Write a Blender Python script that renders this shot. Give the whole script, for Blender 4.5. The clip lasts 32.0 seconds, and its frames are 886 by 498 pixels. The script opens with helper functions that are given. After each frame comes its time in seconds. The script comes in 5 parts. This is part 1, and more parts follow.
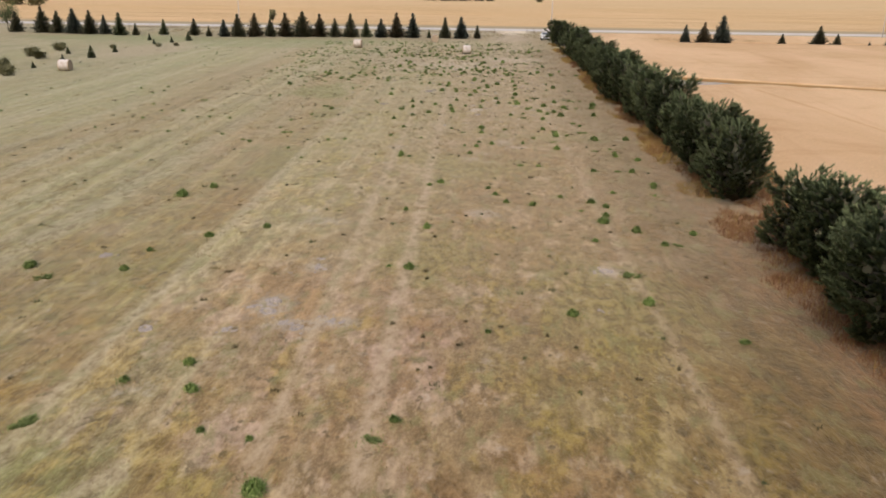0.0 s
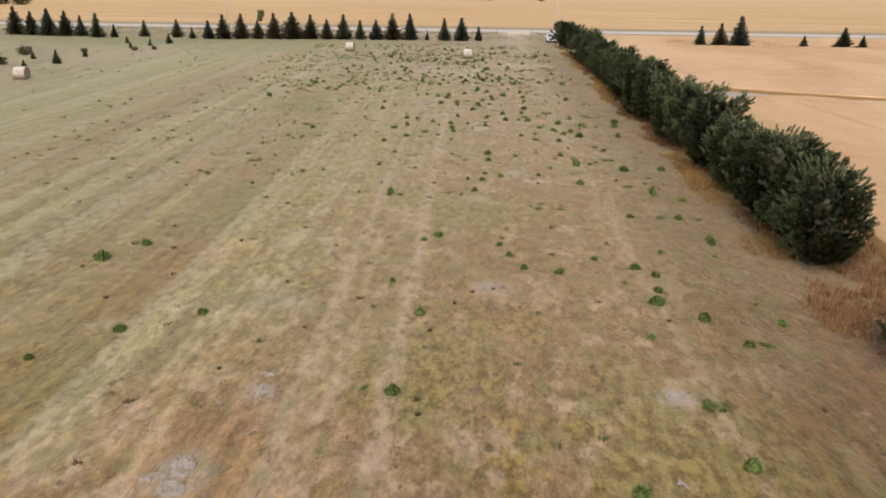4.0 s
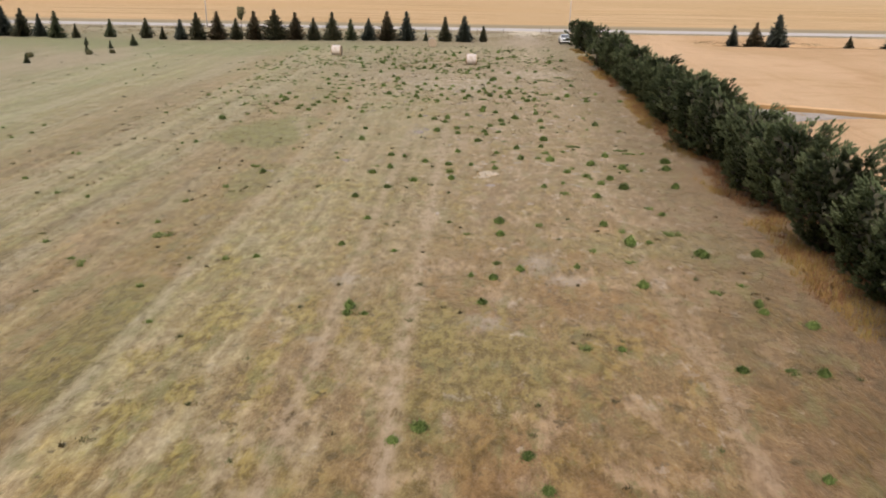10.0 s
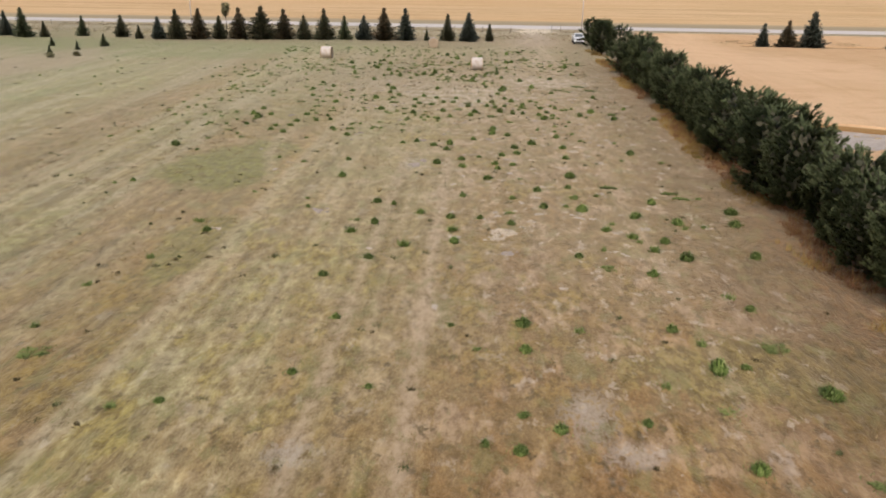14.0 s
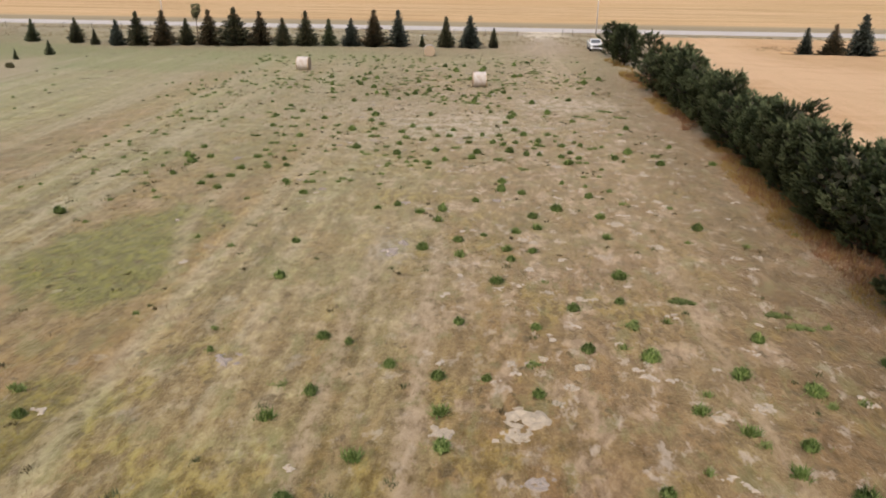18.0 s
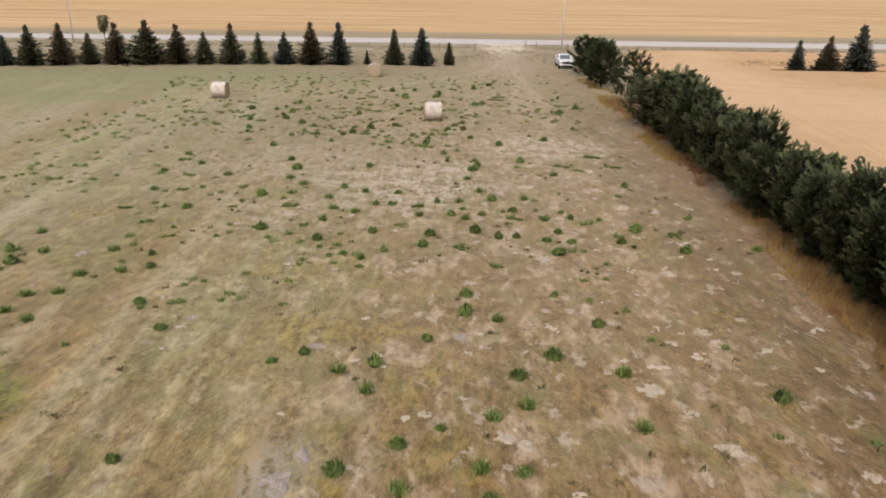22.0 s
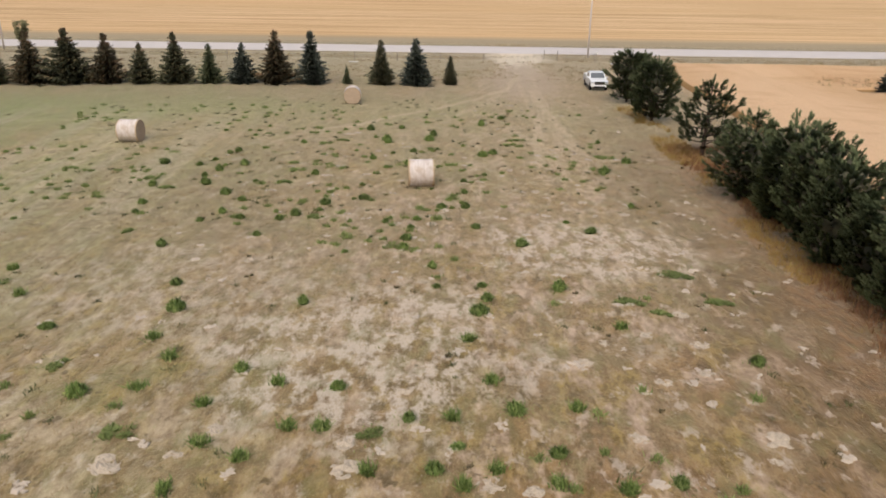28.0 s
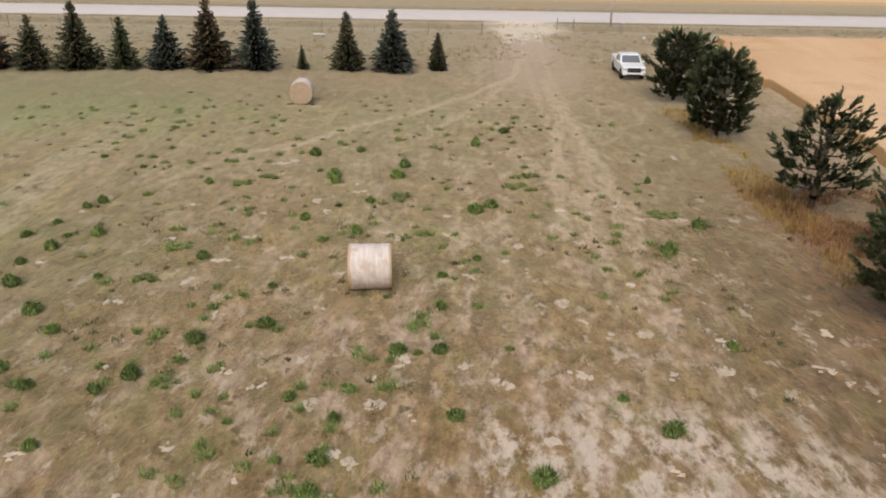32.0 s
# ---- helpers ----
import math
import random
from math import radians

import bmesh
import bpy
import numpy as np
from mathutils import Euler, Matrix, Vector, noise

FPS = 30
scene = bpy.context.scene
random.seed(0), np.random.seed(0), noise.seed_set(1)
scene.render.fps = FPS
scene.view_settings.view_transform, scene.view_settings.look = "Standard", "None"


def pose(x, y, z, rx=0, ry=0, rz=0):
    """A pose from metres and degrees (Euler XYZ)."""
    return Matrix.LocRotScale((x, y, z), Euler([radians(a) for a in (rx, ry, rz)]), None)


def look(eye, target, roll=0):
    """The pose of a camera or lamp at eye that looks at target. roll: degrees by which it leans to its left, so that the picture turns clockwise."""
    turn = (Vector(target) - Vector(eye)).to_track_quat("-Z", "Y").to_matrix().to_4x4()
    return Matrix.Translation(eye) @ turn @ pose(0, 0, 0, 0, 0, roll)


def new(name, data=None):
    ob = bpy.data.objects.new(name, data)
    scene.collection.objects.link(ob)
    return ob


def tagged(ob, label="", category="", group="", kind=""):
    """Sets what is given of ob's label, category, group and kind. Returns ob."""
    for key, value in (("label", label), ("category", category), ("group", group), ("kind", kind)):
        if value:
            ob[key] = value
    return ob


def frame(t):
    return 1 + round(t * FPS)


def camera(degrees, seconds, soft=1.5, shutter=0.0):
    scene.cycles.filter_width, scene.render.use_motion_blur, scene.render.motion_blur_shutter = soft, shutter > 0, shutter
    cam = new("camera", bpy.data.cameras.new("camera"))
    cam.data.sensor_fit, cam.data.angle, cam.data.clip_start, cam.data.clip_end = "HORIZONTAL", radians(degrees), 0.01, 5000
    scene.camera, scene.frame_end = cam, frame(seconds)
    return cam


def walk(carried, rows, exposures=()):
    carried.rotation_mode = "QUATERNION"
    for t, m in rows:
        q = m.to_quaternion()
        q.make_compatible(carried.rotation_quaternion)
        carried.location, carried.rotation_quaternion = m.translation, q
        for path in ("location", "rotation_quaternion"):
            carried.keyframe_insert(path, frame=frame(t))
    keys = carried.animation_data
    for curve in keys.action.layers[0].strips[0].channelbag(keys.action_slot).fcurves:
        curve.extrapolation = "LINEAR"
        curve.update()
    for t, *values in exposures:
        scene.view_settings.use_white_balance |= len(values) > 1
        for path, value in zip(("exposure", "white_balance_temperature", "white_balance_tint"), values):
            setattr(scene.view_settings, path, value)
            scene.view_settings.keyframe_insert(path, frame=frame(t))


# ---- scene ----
cam = camera(60.0, 32.0, soft=1.8)
PATH = [
    (0, (1.275, -5.357, 12.839), (1.125, -3.475, 12.177), 0.61),
    (0.5, (1.121, -4.133, 12.797), (0.975, -2.251, 12.137), 0.60),
    (1, (1.018, -2.811, 12.780), (0.872, -0.929, 12.121), 0.61),
    (2, (0.845, -0.023, 12.775), (0.698, 1.858, 12.112), 0.60),
    (3, (0.639, 3.045, 12.784), (0.491, 4.925, 12.117), 0.60),
    (3.5, (0.498, 4.663, 12.784), (0.350, 6.544, 12.119), 0.61),
    (5.5, (-0.070, 11.274, 12.834), (-0.218, 13.154, 12.167), 0.61),
    (6, (-0.137, 12.810, 12.830), (-0.289, 14.689, 12.162), 0.59),
    (7, (-0.308, 15.767, 12.826), (-0.459, 17.645, 12.154), 0.60),
    (8, (-0.449, 18.839, 12.791), (-0.601, 20.716, 12.118), 0.60),
    (9, (-0.481, 22.021, 12.736), (-0.638, 23.896, 12.059), 0.59),
    (10, (-0.624, 25.031, 12.758), (-0.780, 26.906, 12.079), 0.60),
    (11, (-0.824, 28.126, 12.783), (-0.981, 29.999, 12.102), 0.61),
    (12, (-1.109, 31.231, 12.807), (-1.268, 33.103, 12.121), 0.61),
    (13, (-1.370, 34.471, 12.860), (-1.532, 36.340, 12.167), 0.62),
    (14, (-1.660, 38.238, 12.870), (-1.822, 40.106, 12.174), 0.60),
    (14.5, (-1.823, 40.280, 12.863), (-1.984, 42.147, 12.163), 0.60),
    (16.5, (-2.253, 48.912, 12.866), (-2.419, 50.776, 12.160), 0.61),
    (17, (-2.388, 51.117, 12.861), (-2.554, 52.981, 12.156), 0.61),
    (18, (-2.604, 55.652, 12.863), (-2.770, 57.517, 12.158), 0.61),
    (19, (-2.665, 60.014, 12.880), (-2.826, 61.879, 12.174), 0.59),
    (19.5, (-2.742, 62.164, 12.917), (-2.889, 64.029, 12.211), 0.60),
    (20, (-2.842, 64.321, 12.950), (-2.964, 66.189, 12.245), 0.60),
    (20.5, (-2.932, 66.409, 12.972), (-3.023, 68.279, 12.268), 0.60),
    (21, (-2.956, 68.394, 12.967), (-3.023, 70.266, 12.268), 0.58),
    (21.5, (-3.116, 70.399, 12.986), (-3.177, 72.272, 12.287), 0.59),
    (22, (-3.148, 72.253, 12.992), (-3.208, 74.127, 12.296), 0.60),
    (23, (-3.138, 75.653, 12.937), (-3.203, 77.531, 12.252), 0.60),
    (24, (-3.227, 78.821, 12.974), (-3.289, 80.698, 12.286), 0.60),
    (25, (-3.208, 82.204, 12.933), (-3.275, 84.079, 12.242), 0.60),
    (25.5, (-3.205, 84.119, 12.917), (-3.274, 85.993, 12.222), 0.60),
    (27.5, (-3.099, 93.052, 12.874), (-3.179, 94.921, 12.167), 0.60),
    (28, (-3.119, 95.499, 12.874), (-3.197, 97.368, 12.165), 0.60),
    (29, (-3.137, 100.661, 12.865), (-3.213, 102.529, 12.154), 0.60),
    (30, (-2.921, 105.836, 12.839), (-3.001, 107.703, 12.125), 0.59),
    (30.5, (-2.818, 108.443, 12.813), (-2.898, 110.310, 12.099), 0.60),
    (31, (-2.712, 110.830, 12.795), (-2.795, 112.690, 12.065), 0.61),
    (31.5, (-2.694, 113.166, 12.776), (-2.774, 115.010, 12.006), 0.61),
    (32, (-2.674, 115.471, 12.759), (-2.752, 117.292, 11.936), 0.61),
]
walk(cam, [(t, look(eye, target, roll)) for t, eye, target, roll in PATH])

# ---- light: a bright overcast sky with a very soft sun ----
world = bpy.data.worlds.new("sky")
scene.world = world
world.use_nodes = True
wn = world.node_tree.nodes
sky = wn.new("ShaderNodeTexSky")
sky.sky_type = "NISHITA"
sky.sun_disc = False
sky.sun_elevation, sky.sun_rotation = radians(48), radians(200)
sky.air_density, sky.dust_density, sky.ozone_density = 1.0, 5.0, 0.6
wn["Background"].inputs[1].default_value = 0.12
world.node_tree.links.new(sky.outputs[0], wn["Background"].inputs[0])
sun = new("sun", bpy.data.lights.new("sun", "SUN"))
sun.data.energy, sun.data.angle, sun.data.color = 1.5, radians(25), (1.0, 0.95, 0.88)
sun.matrix_world = look((0, 0, 0), (-0.08, 0.50, -1.0))
scene.view_settings.exposure = 0.0


# ---- materials ----
class Graph:
    """Small helper to write node materials as expressions."""

    def __init__(self, name, roughness=0.9, metallic=0.0, specular=0.2):
        self.mat = bpy.data.materials.new(name)
        self.mat.use_nodes = True
        self.pos = self.where = None
        self.t = self.mat.node_tree
        self.bsdf = self.t.nodes["Principled BSDF"]
        self.bsdf.inputs["Roughness"].default_value = roughness
        self.bsdf.inputs["Metallic"].default_value = metallic
        self.bsdf.inputs["Specular IOR Level"].default_value = specular

    def node(self, kind, **values):
        n = self.t.nodes.new(kind)
        for k, v in values.items():
            if k == "operation":
                n.operation = v
            elif k == "blend":
                n.data_type, n.blend_type = "RGBA", v
        return n

    def put(self, socket, value):
        if isinstance(value, bpy.types.NodeSocket):
            self.t.links.new(value, socket)
        elif isinstance(value, tuple) and len(value) == 3 and socket.type == "RGBA":
            socket.default_value = (*value, 1)
        else:
            socket.default_value = value

    def math(self, op, a, b=0.0, c=0.0):
        n = self.node("ShaderNodeMath", operation=op)
        for s, v in zip(n.inputs, (a, b, c)):
            self.put(s, v)
        return n.outputs[0]

    def place(self, sx=1.0, sy=1.0, sz=1.0, turn=0.0, shift=0.0):
        n = self.node("ShaderNodeMapping")
        n.inputs["Location"].default_value = (shift, shift * 1.7, 0)
        n.inputs["Scale"].default_value = (sx, sy, sz)
        n.inputs["Rotation"].default_value = (0, 0, radians(turn))
        self.t.links.new(self.node("ShaderNodeNewGeometry").outputs["Position"], n.inputs["Vector"])
        return n.outputs[0]

    def along(self, slope, sx, sy):
        """Ground coordinates that run with the mown swaths."""
        px, py, _ = self.xy()
        n = self.node("ShaderNodeCombineXYZ")
        self.put(n.inputs[0], self.math("MULTIPLY", self.math("MULTIPLY_ADD", py, slope, px), sx))
        self.put(n.inputs[1], self.math("MULTIPLY", py, sy))
        return n.outputs[0]

    def ramp(self, v, *stops):
        n = self.node("ShaderNodeValToRGB")
        self.put(n.inputs[0], v)
        while len(n.color_ramp.elements) < len(stops):
            n.color_ramp.elements.new(0.5)
        for e, (at, c) in zip(n.color_ramp.elements, stops):
            e.position, e.color = at, (*c, 1)
        return n.outputs[0]

    def tint(self, col, k, c):
        return self.mix(k, col, c, "MULTIPLY")

    def own(self, sx=1.0, sy=1.0, sz=1.0):
        n = self.node("ShaderNodeMapping")
        n.inputs["Scale"].default_value = (sx, sy, sz)
        self.t.links.new(self.node("ShaderNodeTexCoord").outputs["Object"], n.inputs["Vector"])
        return n.outputs[0]

    def xy(self):
        if self.pos is None:
            n = self.node("ShaderNodeSeparateXYZ")
            self.where = self.node("ShaderNodeNewGeometry").outputs["Position"]
            self.t.links.new(self.where, n.inputs[0])
            self.pos = (n.outputs[0], n.outputs[1], n.outputs[2])
        return self.pos

    def noise(self, vec, scale=1.0, detail=3.0, rough=0.55, warp=0.0):
        n = self.node("ShaderNodeTexNoise")
        self.t.links.new(vec, n.inputs["Vector"])
        n.inputs["Scale"].default_value, n.inputs["Detail"].default_value = scale, detail
        n.inputs["Roughness"].default_value, n.inputs["Distortion"].default_value = rough, warp
        return n.outputs[0]

    def step(self, v, lo, hi, to_lo=0.0, to_hi=1.0):
        n = self.node("ShaderNodeMapRange")
        n.interpolation_type = "SMOOTHSTEP"
        for s, x in zip(n.inputs, (v, lo, hi, to_lo, to_hi)):
            self.put(s, x)
        return n.outputs[0]

    def step_linear(self, v, lo, hi):
        n = self.node("ShaderNodeMapRange")
        for socket, x in zip(n.inputs, (v, lo, hi, 0.0, 1.0)):
            self.put(socket, x)
        return n.outputs[0]

    def mix(self, f, a, b, blend="MIX"):
        n = self.node("ShaderNodeMix", blend=blend)
        self.put(n.inputs["Factor"], f)
        self.put(n.inputs[6], a)
        self.put(n.inputs[7], b)
        return n.outputs[2]

    def mul(self, *values):
        out = values[0]
        for v in values[1:]:
            out = self.math("MULTIPLY", out, v)
        return out

    def blob(self, x, y, rx, ry, ragged, amp=1.5):
        """A soft ellipse on the ground round (x, y), its rim ragged by the given noise."""
        self.xy()
        put = self.node("ShaderNodeVectorMath", operation="MULTIPLY_ADD")
        self.t.links.new(self.where, put.inputs[0])
        put.inputs[1].default_value = (1 / rx, 1 / ry, 0)
        put.inputs[2].default_value = (-x / rx, -y / ry, 0)
        far = self.node("ShaderNodeVectorMath", operation="LENGTH")
        self.t.links.new(put.outputs[0], far.inputs[0])
        d = self.math("MULTIPLY_ADD", ragged, amp, far.outputs["Value"])
        return self.step(d, 1.15 + amp / 2, 0.65 + amp / 2)

    def stroke(self, x1, y1, x2, y2, wide, ragged):
        """A soft worn line from one ground point to another."""
        px, py, _ = self.xy()
        dx, dy = x2 - x1, y2 - y1
        k = 1.0 / (dx * dx + dy * dy)
        ax, ay = self.math("SUBTRACT", px, x1), self.math("SUBTRACT", py, y1)
        t = self.math("MULTIPLY", self.math("ADD", self.mul(ax, dx), self.mul(ay, dy)), k)
        t = self.math("MINIMUM", self.math("MAXIMUM", t, 0.0), 1.0)
        ex, ey = self.math("SUBTRACT", ax, self.mul(t, dx)), self.math("SUBTRACT", ay, self.mul(t, dy))
        d = self.math("SQRT", self.math("ADD", self.mul(ex, ex), self.mul(ey, ey)))
        d = self.math("ADD", d, self.math("MULTIPLY", self.math("SUBTRACT", ragged, 0.5), wide * 2.0))
        return self.step(d, wide, wide * 0.2)

    def random(self):
        return self.node("ShaderNodeObjectInfo").outputs["Random"]

    def island(self):
        return self.node("ShaderNodeNewGeometry").outputs["Random Per Island"]

    def thin(self, mat, colour, share):
        """Lets part of the light through thin leaves."""
        leaf, both = self.node("ShaderNodeBsdfTranslucent"), self.node("ShaderNodeMixShader")
        self.put(leaf.inputs["Color"], colour)
        both.inputs[0].default_value = share
        self.t.links.new(self.bsdf.outputs[0], both.inputs[1])
        self.t.links.new(leaf.outputs[0], both.inputs[2])
        self.t.links.new(both.outputs[0], self.t.nodes["Material Output"].inputs["Surface"])
        return mat

    def done(self, colour, bump=None, depth=0.02, strength=0.6):
        self.put(self.bsdf.inputs["Base Color"], colour)
        if bump is not None:
            n = self.node("ShaderNodeBump")
            n.inputs["Strength"].default_value, n.inputs["Distance"].default_value = strength, depth
            self.put(n.inputs["Height"], bump)
            self.t.links.new(n.outputs[0], self.bsdf.inputs["Normal"])
        return self.mat


def pasture_material():
    g = Graph("dry_pasture", 0.95, specular=0.05)
    g.bsdf.inputs["Sheen Weight"].default_value, g.bsdf.inputs["Sheen Roughness"].default_value = 0.78, 0.45
    g.bsdf.inputs["Sheen Tint"].default_value = (1.0, 0.87, 0.62, 1)
    px, py, _ = g.xy()
    flat, turned, crossed = g.place(1, 0.50, 0, 2), g.place(0.93, 0.46, 0, 4, 37.0), g.place(1.1, 0.55, 0, 2, 91.0)
    big = g.noise(g.along(0.045, 0.055, 0.02), 1.0, 3, 0.55, 0.3)
    blotch = g.noise(flat, 0.33, 4, 0.6, 0.4)
    mid = g.noise(flat, 0.95, 6, 0.68, 0.1)
    other = g.noise(turned, 0.70, 6, 0.62, 0.1)
    third = g.noise(crossed, 0.62, 6, 0.62, 0.1)
    small = g.noise(turned, 2.8, 5, 0.70, 0.0)
    fine = g.noise(flat, 9.0, 4, 0.75)
    streak = g.noise(g.along(0.045, 0.55, 0.014), 1.0, 5, 0.68)
    lines = g.noise(g.along(0.045, 2.2, 0.05), 1.0, 3, 0.6)
    # the sward is patchy towards the pines and combed into mown swaths towards the west
    west = g.step(px, 0.0, -14.0, 0.22, 1.0)
    south = g.step(py, 125.0, 82.0, 0.22, 1.0)
    mown = g.mul(west, g.math("MAXIMUM", south, g.mul(g.step(px, -12, -24), g.step(py, 168, 140), 0.9)))
    patchy = g.mul(g.step(px, -12.0, -2.0, 0.55, 1.0), g.step(py, 165.0, 120.0, 0.6, 1.0))
    tone = g.math("ADD", g.mul(mid, 0.34), g.math("ADD", g.mul(small, 0.44), g.mul(fine, 0.24)))
    tone = g.math("SUBTRACT", tone, 0.01)
    tone = g.math("ADD", tone, g.mul(g.math("SUBTRACT", streak, 0.5), mown, 0.50))
    tone = g.math("ADD", tone, g.mul(g.math("SUBTRACT", lines, 0.5), mown, 0.20))
    col = g.ramp(tone, (0.36, (0.090, 0.056, 0.024)), (0.44, (0.180, 0.117, 0.058)), (0.51, (0.282, 0.196, 0.112)), (0.575, (0.39, 0.288, 0.176)), (0.655, (0.55, 0.43, 0.285)))
    # tussocky towards the road, where the mower did not pass
    tussock = g.noise(g.place(1.0, 0.55, 0, 3, 53.0), 1.5, 4, 0.6, 0.2)
    wild = g.step(py, 78, 118)
    col = g.mix(g.mul(wild, g.step(tussock, 0.50, 0.60), 0.62), col, g.mix(small, (0.10, 0.078, 0.034), (0.27, 0.215, 0.115)))
    col = g.mix(g.mul(wild, g.step(tussock, 0.46, 0.37), 0.32), col, g.mix(small, (0.40, 0.32, 0.22), (0.60, 0.50, 0.37)))
    # greener and browner drifts, each a tint over the same tufts
    col = g.tint(col, g.mul(g.step(big, 0.44, 0.60), west, 0.75), (0.84, 1.02, 0.84))
    col = g.tint(col, g.mul(g.step(blotch, 0.48, 0.66), 0.6), (0.97, 0.87, 0.68))
    col = g.tint(col, g.mul(g.step(px, -15, -30), 0.8), (0.99, 1.09, 0.98))
    mosaic = g.noise(g.place(0.16, 0.085, 0, 3, 11.0), 1.0, 4, 0.6, 0.4)
    drift = g.noise(g.place(0.21, 0.10, 0, 3, 71.0), 1.0, 4, 0.6, 0.4)
    col = g.tint(col, g.mul(g.step(mosaic, 0.53, 0.63), g.step(py, 75, 50, 0.45, 0.85)), (1.02, 0.87, 0.67))
    col = g.tint(col, g.mul(g.step(mosaic, 0.46, 0.37), g.step(px, 4, -8, 0.35, 0.9)), (0.88, 0.98, 0.80))
    col = g.tint(col, g.mul(g.step(drift, 0.54, 0.64), g.step(px, -16, -4, 0.3, 0.9)), (1.04, 0.98, 1.10))
    # brown thatch, mauve-pale thin spots, mustard moss
    col = g.mix(g.mul(g.step(other, 0.50, 0.58), patchy, 0.62), col, g.mix(g.step(small, 0.36, 0.62), (0.115, 0.062, 0.026), (0.33, 0.205, 0.10)))
    col = g.mix(g.mul(g.step(third, 0.51, 0.59), patchy, g.step(py, 60, 115, 0.55, 0.85)), col, g.mix(g.step(small, 0.36, 0.62), (0.34, 0.245, 0.19), (0.60, 0.465, 0.38)))
    moss = g.mul(g.step(g.noise(crossed, 0.55, 5, 0.62, 0.1), 0.50, 0.59), g.step(py, 150, 100, 0.35, 0.9), g.step(g.noise(flat, 0.11, 2, 0.5), 0.40, 0.56))
    col = g.mix(moss, col, g.mix(g.step(small, 0.38, 0.62), (0.135, 0.085, 0.02), (0.38, 0.275, 0.095)))
    # the swaths: pale combed strips between browner and greener ones, across the way of mowing
    across = g.math("MULTIPLY_ADD", py, 0.045, px)
    across = g.math("ADD", across, g.math("MULTIPLY", g.math("SUBTRACT", g.noise(g.place(0.12, 0.03, 0), 1.0, 3), 0.5), 2.2))
    swath = g.ramp(g.step_linear(across, -62.0, 10.0), *[((u + 62.0) / 72.0, c) for u, c in (
        (-60, (0.80, 0.88, 0.83)), (-52, (0.72, 0.80, 0.74)), (-49, (0.84, 0.92, 0.87)), (-44, (0.76, 0.84, 0.77)), (-41, (0.86, 0.93, 0.88)),
        (-37, (0.76, 0.78, 0.70)), (-34, (0.72, 0.64, 0.51)), (-29, (0.74, 0.63, 0.49)), (-27.2, (0.78, 0.74, 0.64)), (-26.2, (0.88, 0.92, 0.87)),
        (-24.6, (0.74, 0.79, 0.74)), (-23.2, (0.88, 0.90, 0.85)), (-21.8, (0.74, 0.77, 0.71)), (-19.5, (0.77, 0.71, 0.64)), (-17, (0.79, 0.74, 0.62)),
        (-15.0, (0.70, 0.62, 0.45)), (-12.9, (0.72, 0.64, 0.46)), (-12.1, (0.96, 0.98, 0.93)), (-10.2, (0.88, 0.95, 0.89)), (-8.2, (0.92, 0.97, 0.92)),
        (-6.6, (0.86, 0.90, 0.83)), (-5.6, (0.87, 0.88, 0.82)), (-3.6, (0.80, 0.82, 0.69)), (-2.4, (0.82, 0.82, 0.75)), (0.0, (0.77, 0.75, 0.68)))])
    swath = g.mix(1.0, swath, (1.30, 1.30, 1.30), "MULTIPLY")
    keep = g.mul(g.math("MAXIMUM", g.step(py, 128, 96), g.mul(g.step(px, -20, -30), g.step(py, 170, 145))), g.step(small, 0.22, 0.42, 0.75, 1.0))
    col = g.mix(keep, col, swath, "MULTIPLY")
    for x, y, rx, ry, c, k in (
        (-58, 158, 26, 14, (0.70, 0.98, 0.58), 0.9),
        (-47, 128, 16, 16, (1.00, 1.14, 1.02), 0.8), (3, 48, 9, 20, (0.96, 0.86, 0.72), 0.6),
        (9, 18, 7, 9, (0.80, 0.84, 0.52), 0.8), (-8, 20, 8, 9, (1.10, 1.00, 1.18), 0.9), (-30, 166, 34, 10, (0.86, 1.00, 0.74), 0.7),
        (-14, 154, 26, 15, (0.97, 0.99, 0.86), 0.7), (8, 160, 5, 10, (0.86, 0.92, 0.70), 0.7), (-40, 174, 40, 9, (0.78, 0.74, 0.66), 0.9), (-21, 137, 10, 13, (0.80, 0.80, 0.70), 0.85)):
        col = g.tint(col, g.mul(g.blob(x, y, rx, ry, blotch), k), c)
    for x, y, rx, ry in ((7.5, 62, 5.5, 2.6), (-3.8, 52, 2.2, 2.2), (6.5, 26, 4, 4), (-2, 30, 2.5, 4), (-1.0, 49, 4, 4)):
        col = g.mix(g.mul(g.blob(x, y, rx, ry, mid, 4.0), 0.75), col, g.mix(g.step(small, 0.38, 0.62), (0.13, 0.090, 0.020), (0.35, 0.275, 0.095)))
    combed = g.mul(g.step(g.noise(g.along(0.045, 0.30, 0.012), 1.0, 4, 0.62), 0.50, 0.60), g.step(px, -14, -26), g.step(py, 172, 150), g.step(small, 0.30, 0.62), 0.6)
    col = g.mix(combed, col, (0.52, 0.465, 0.345))
    for x, y, rx, ry, k in ((-20.5, 88, 4.8, 6.0, 1.0), (-16.5, 72, 2.2, 6, 0.55), (-20, 107, 3, 6, 0.35), (-15.5, 50, 2.0, 6, 0.45), (-27.5, 106, 2.5, 3.0, 0.7)):
        col = g.mix(g.mul(g.blob(x, y, rx, ry, blotch, 2.6), k), col, g.mix(g.step(small, 0.40, 0.62), (0.085, 0.085, 0.010), (0.245, 0.230, 0.034)))
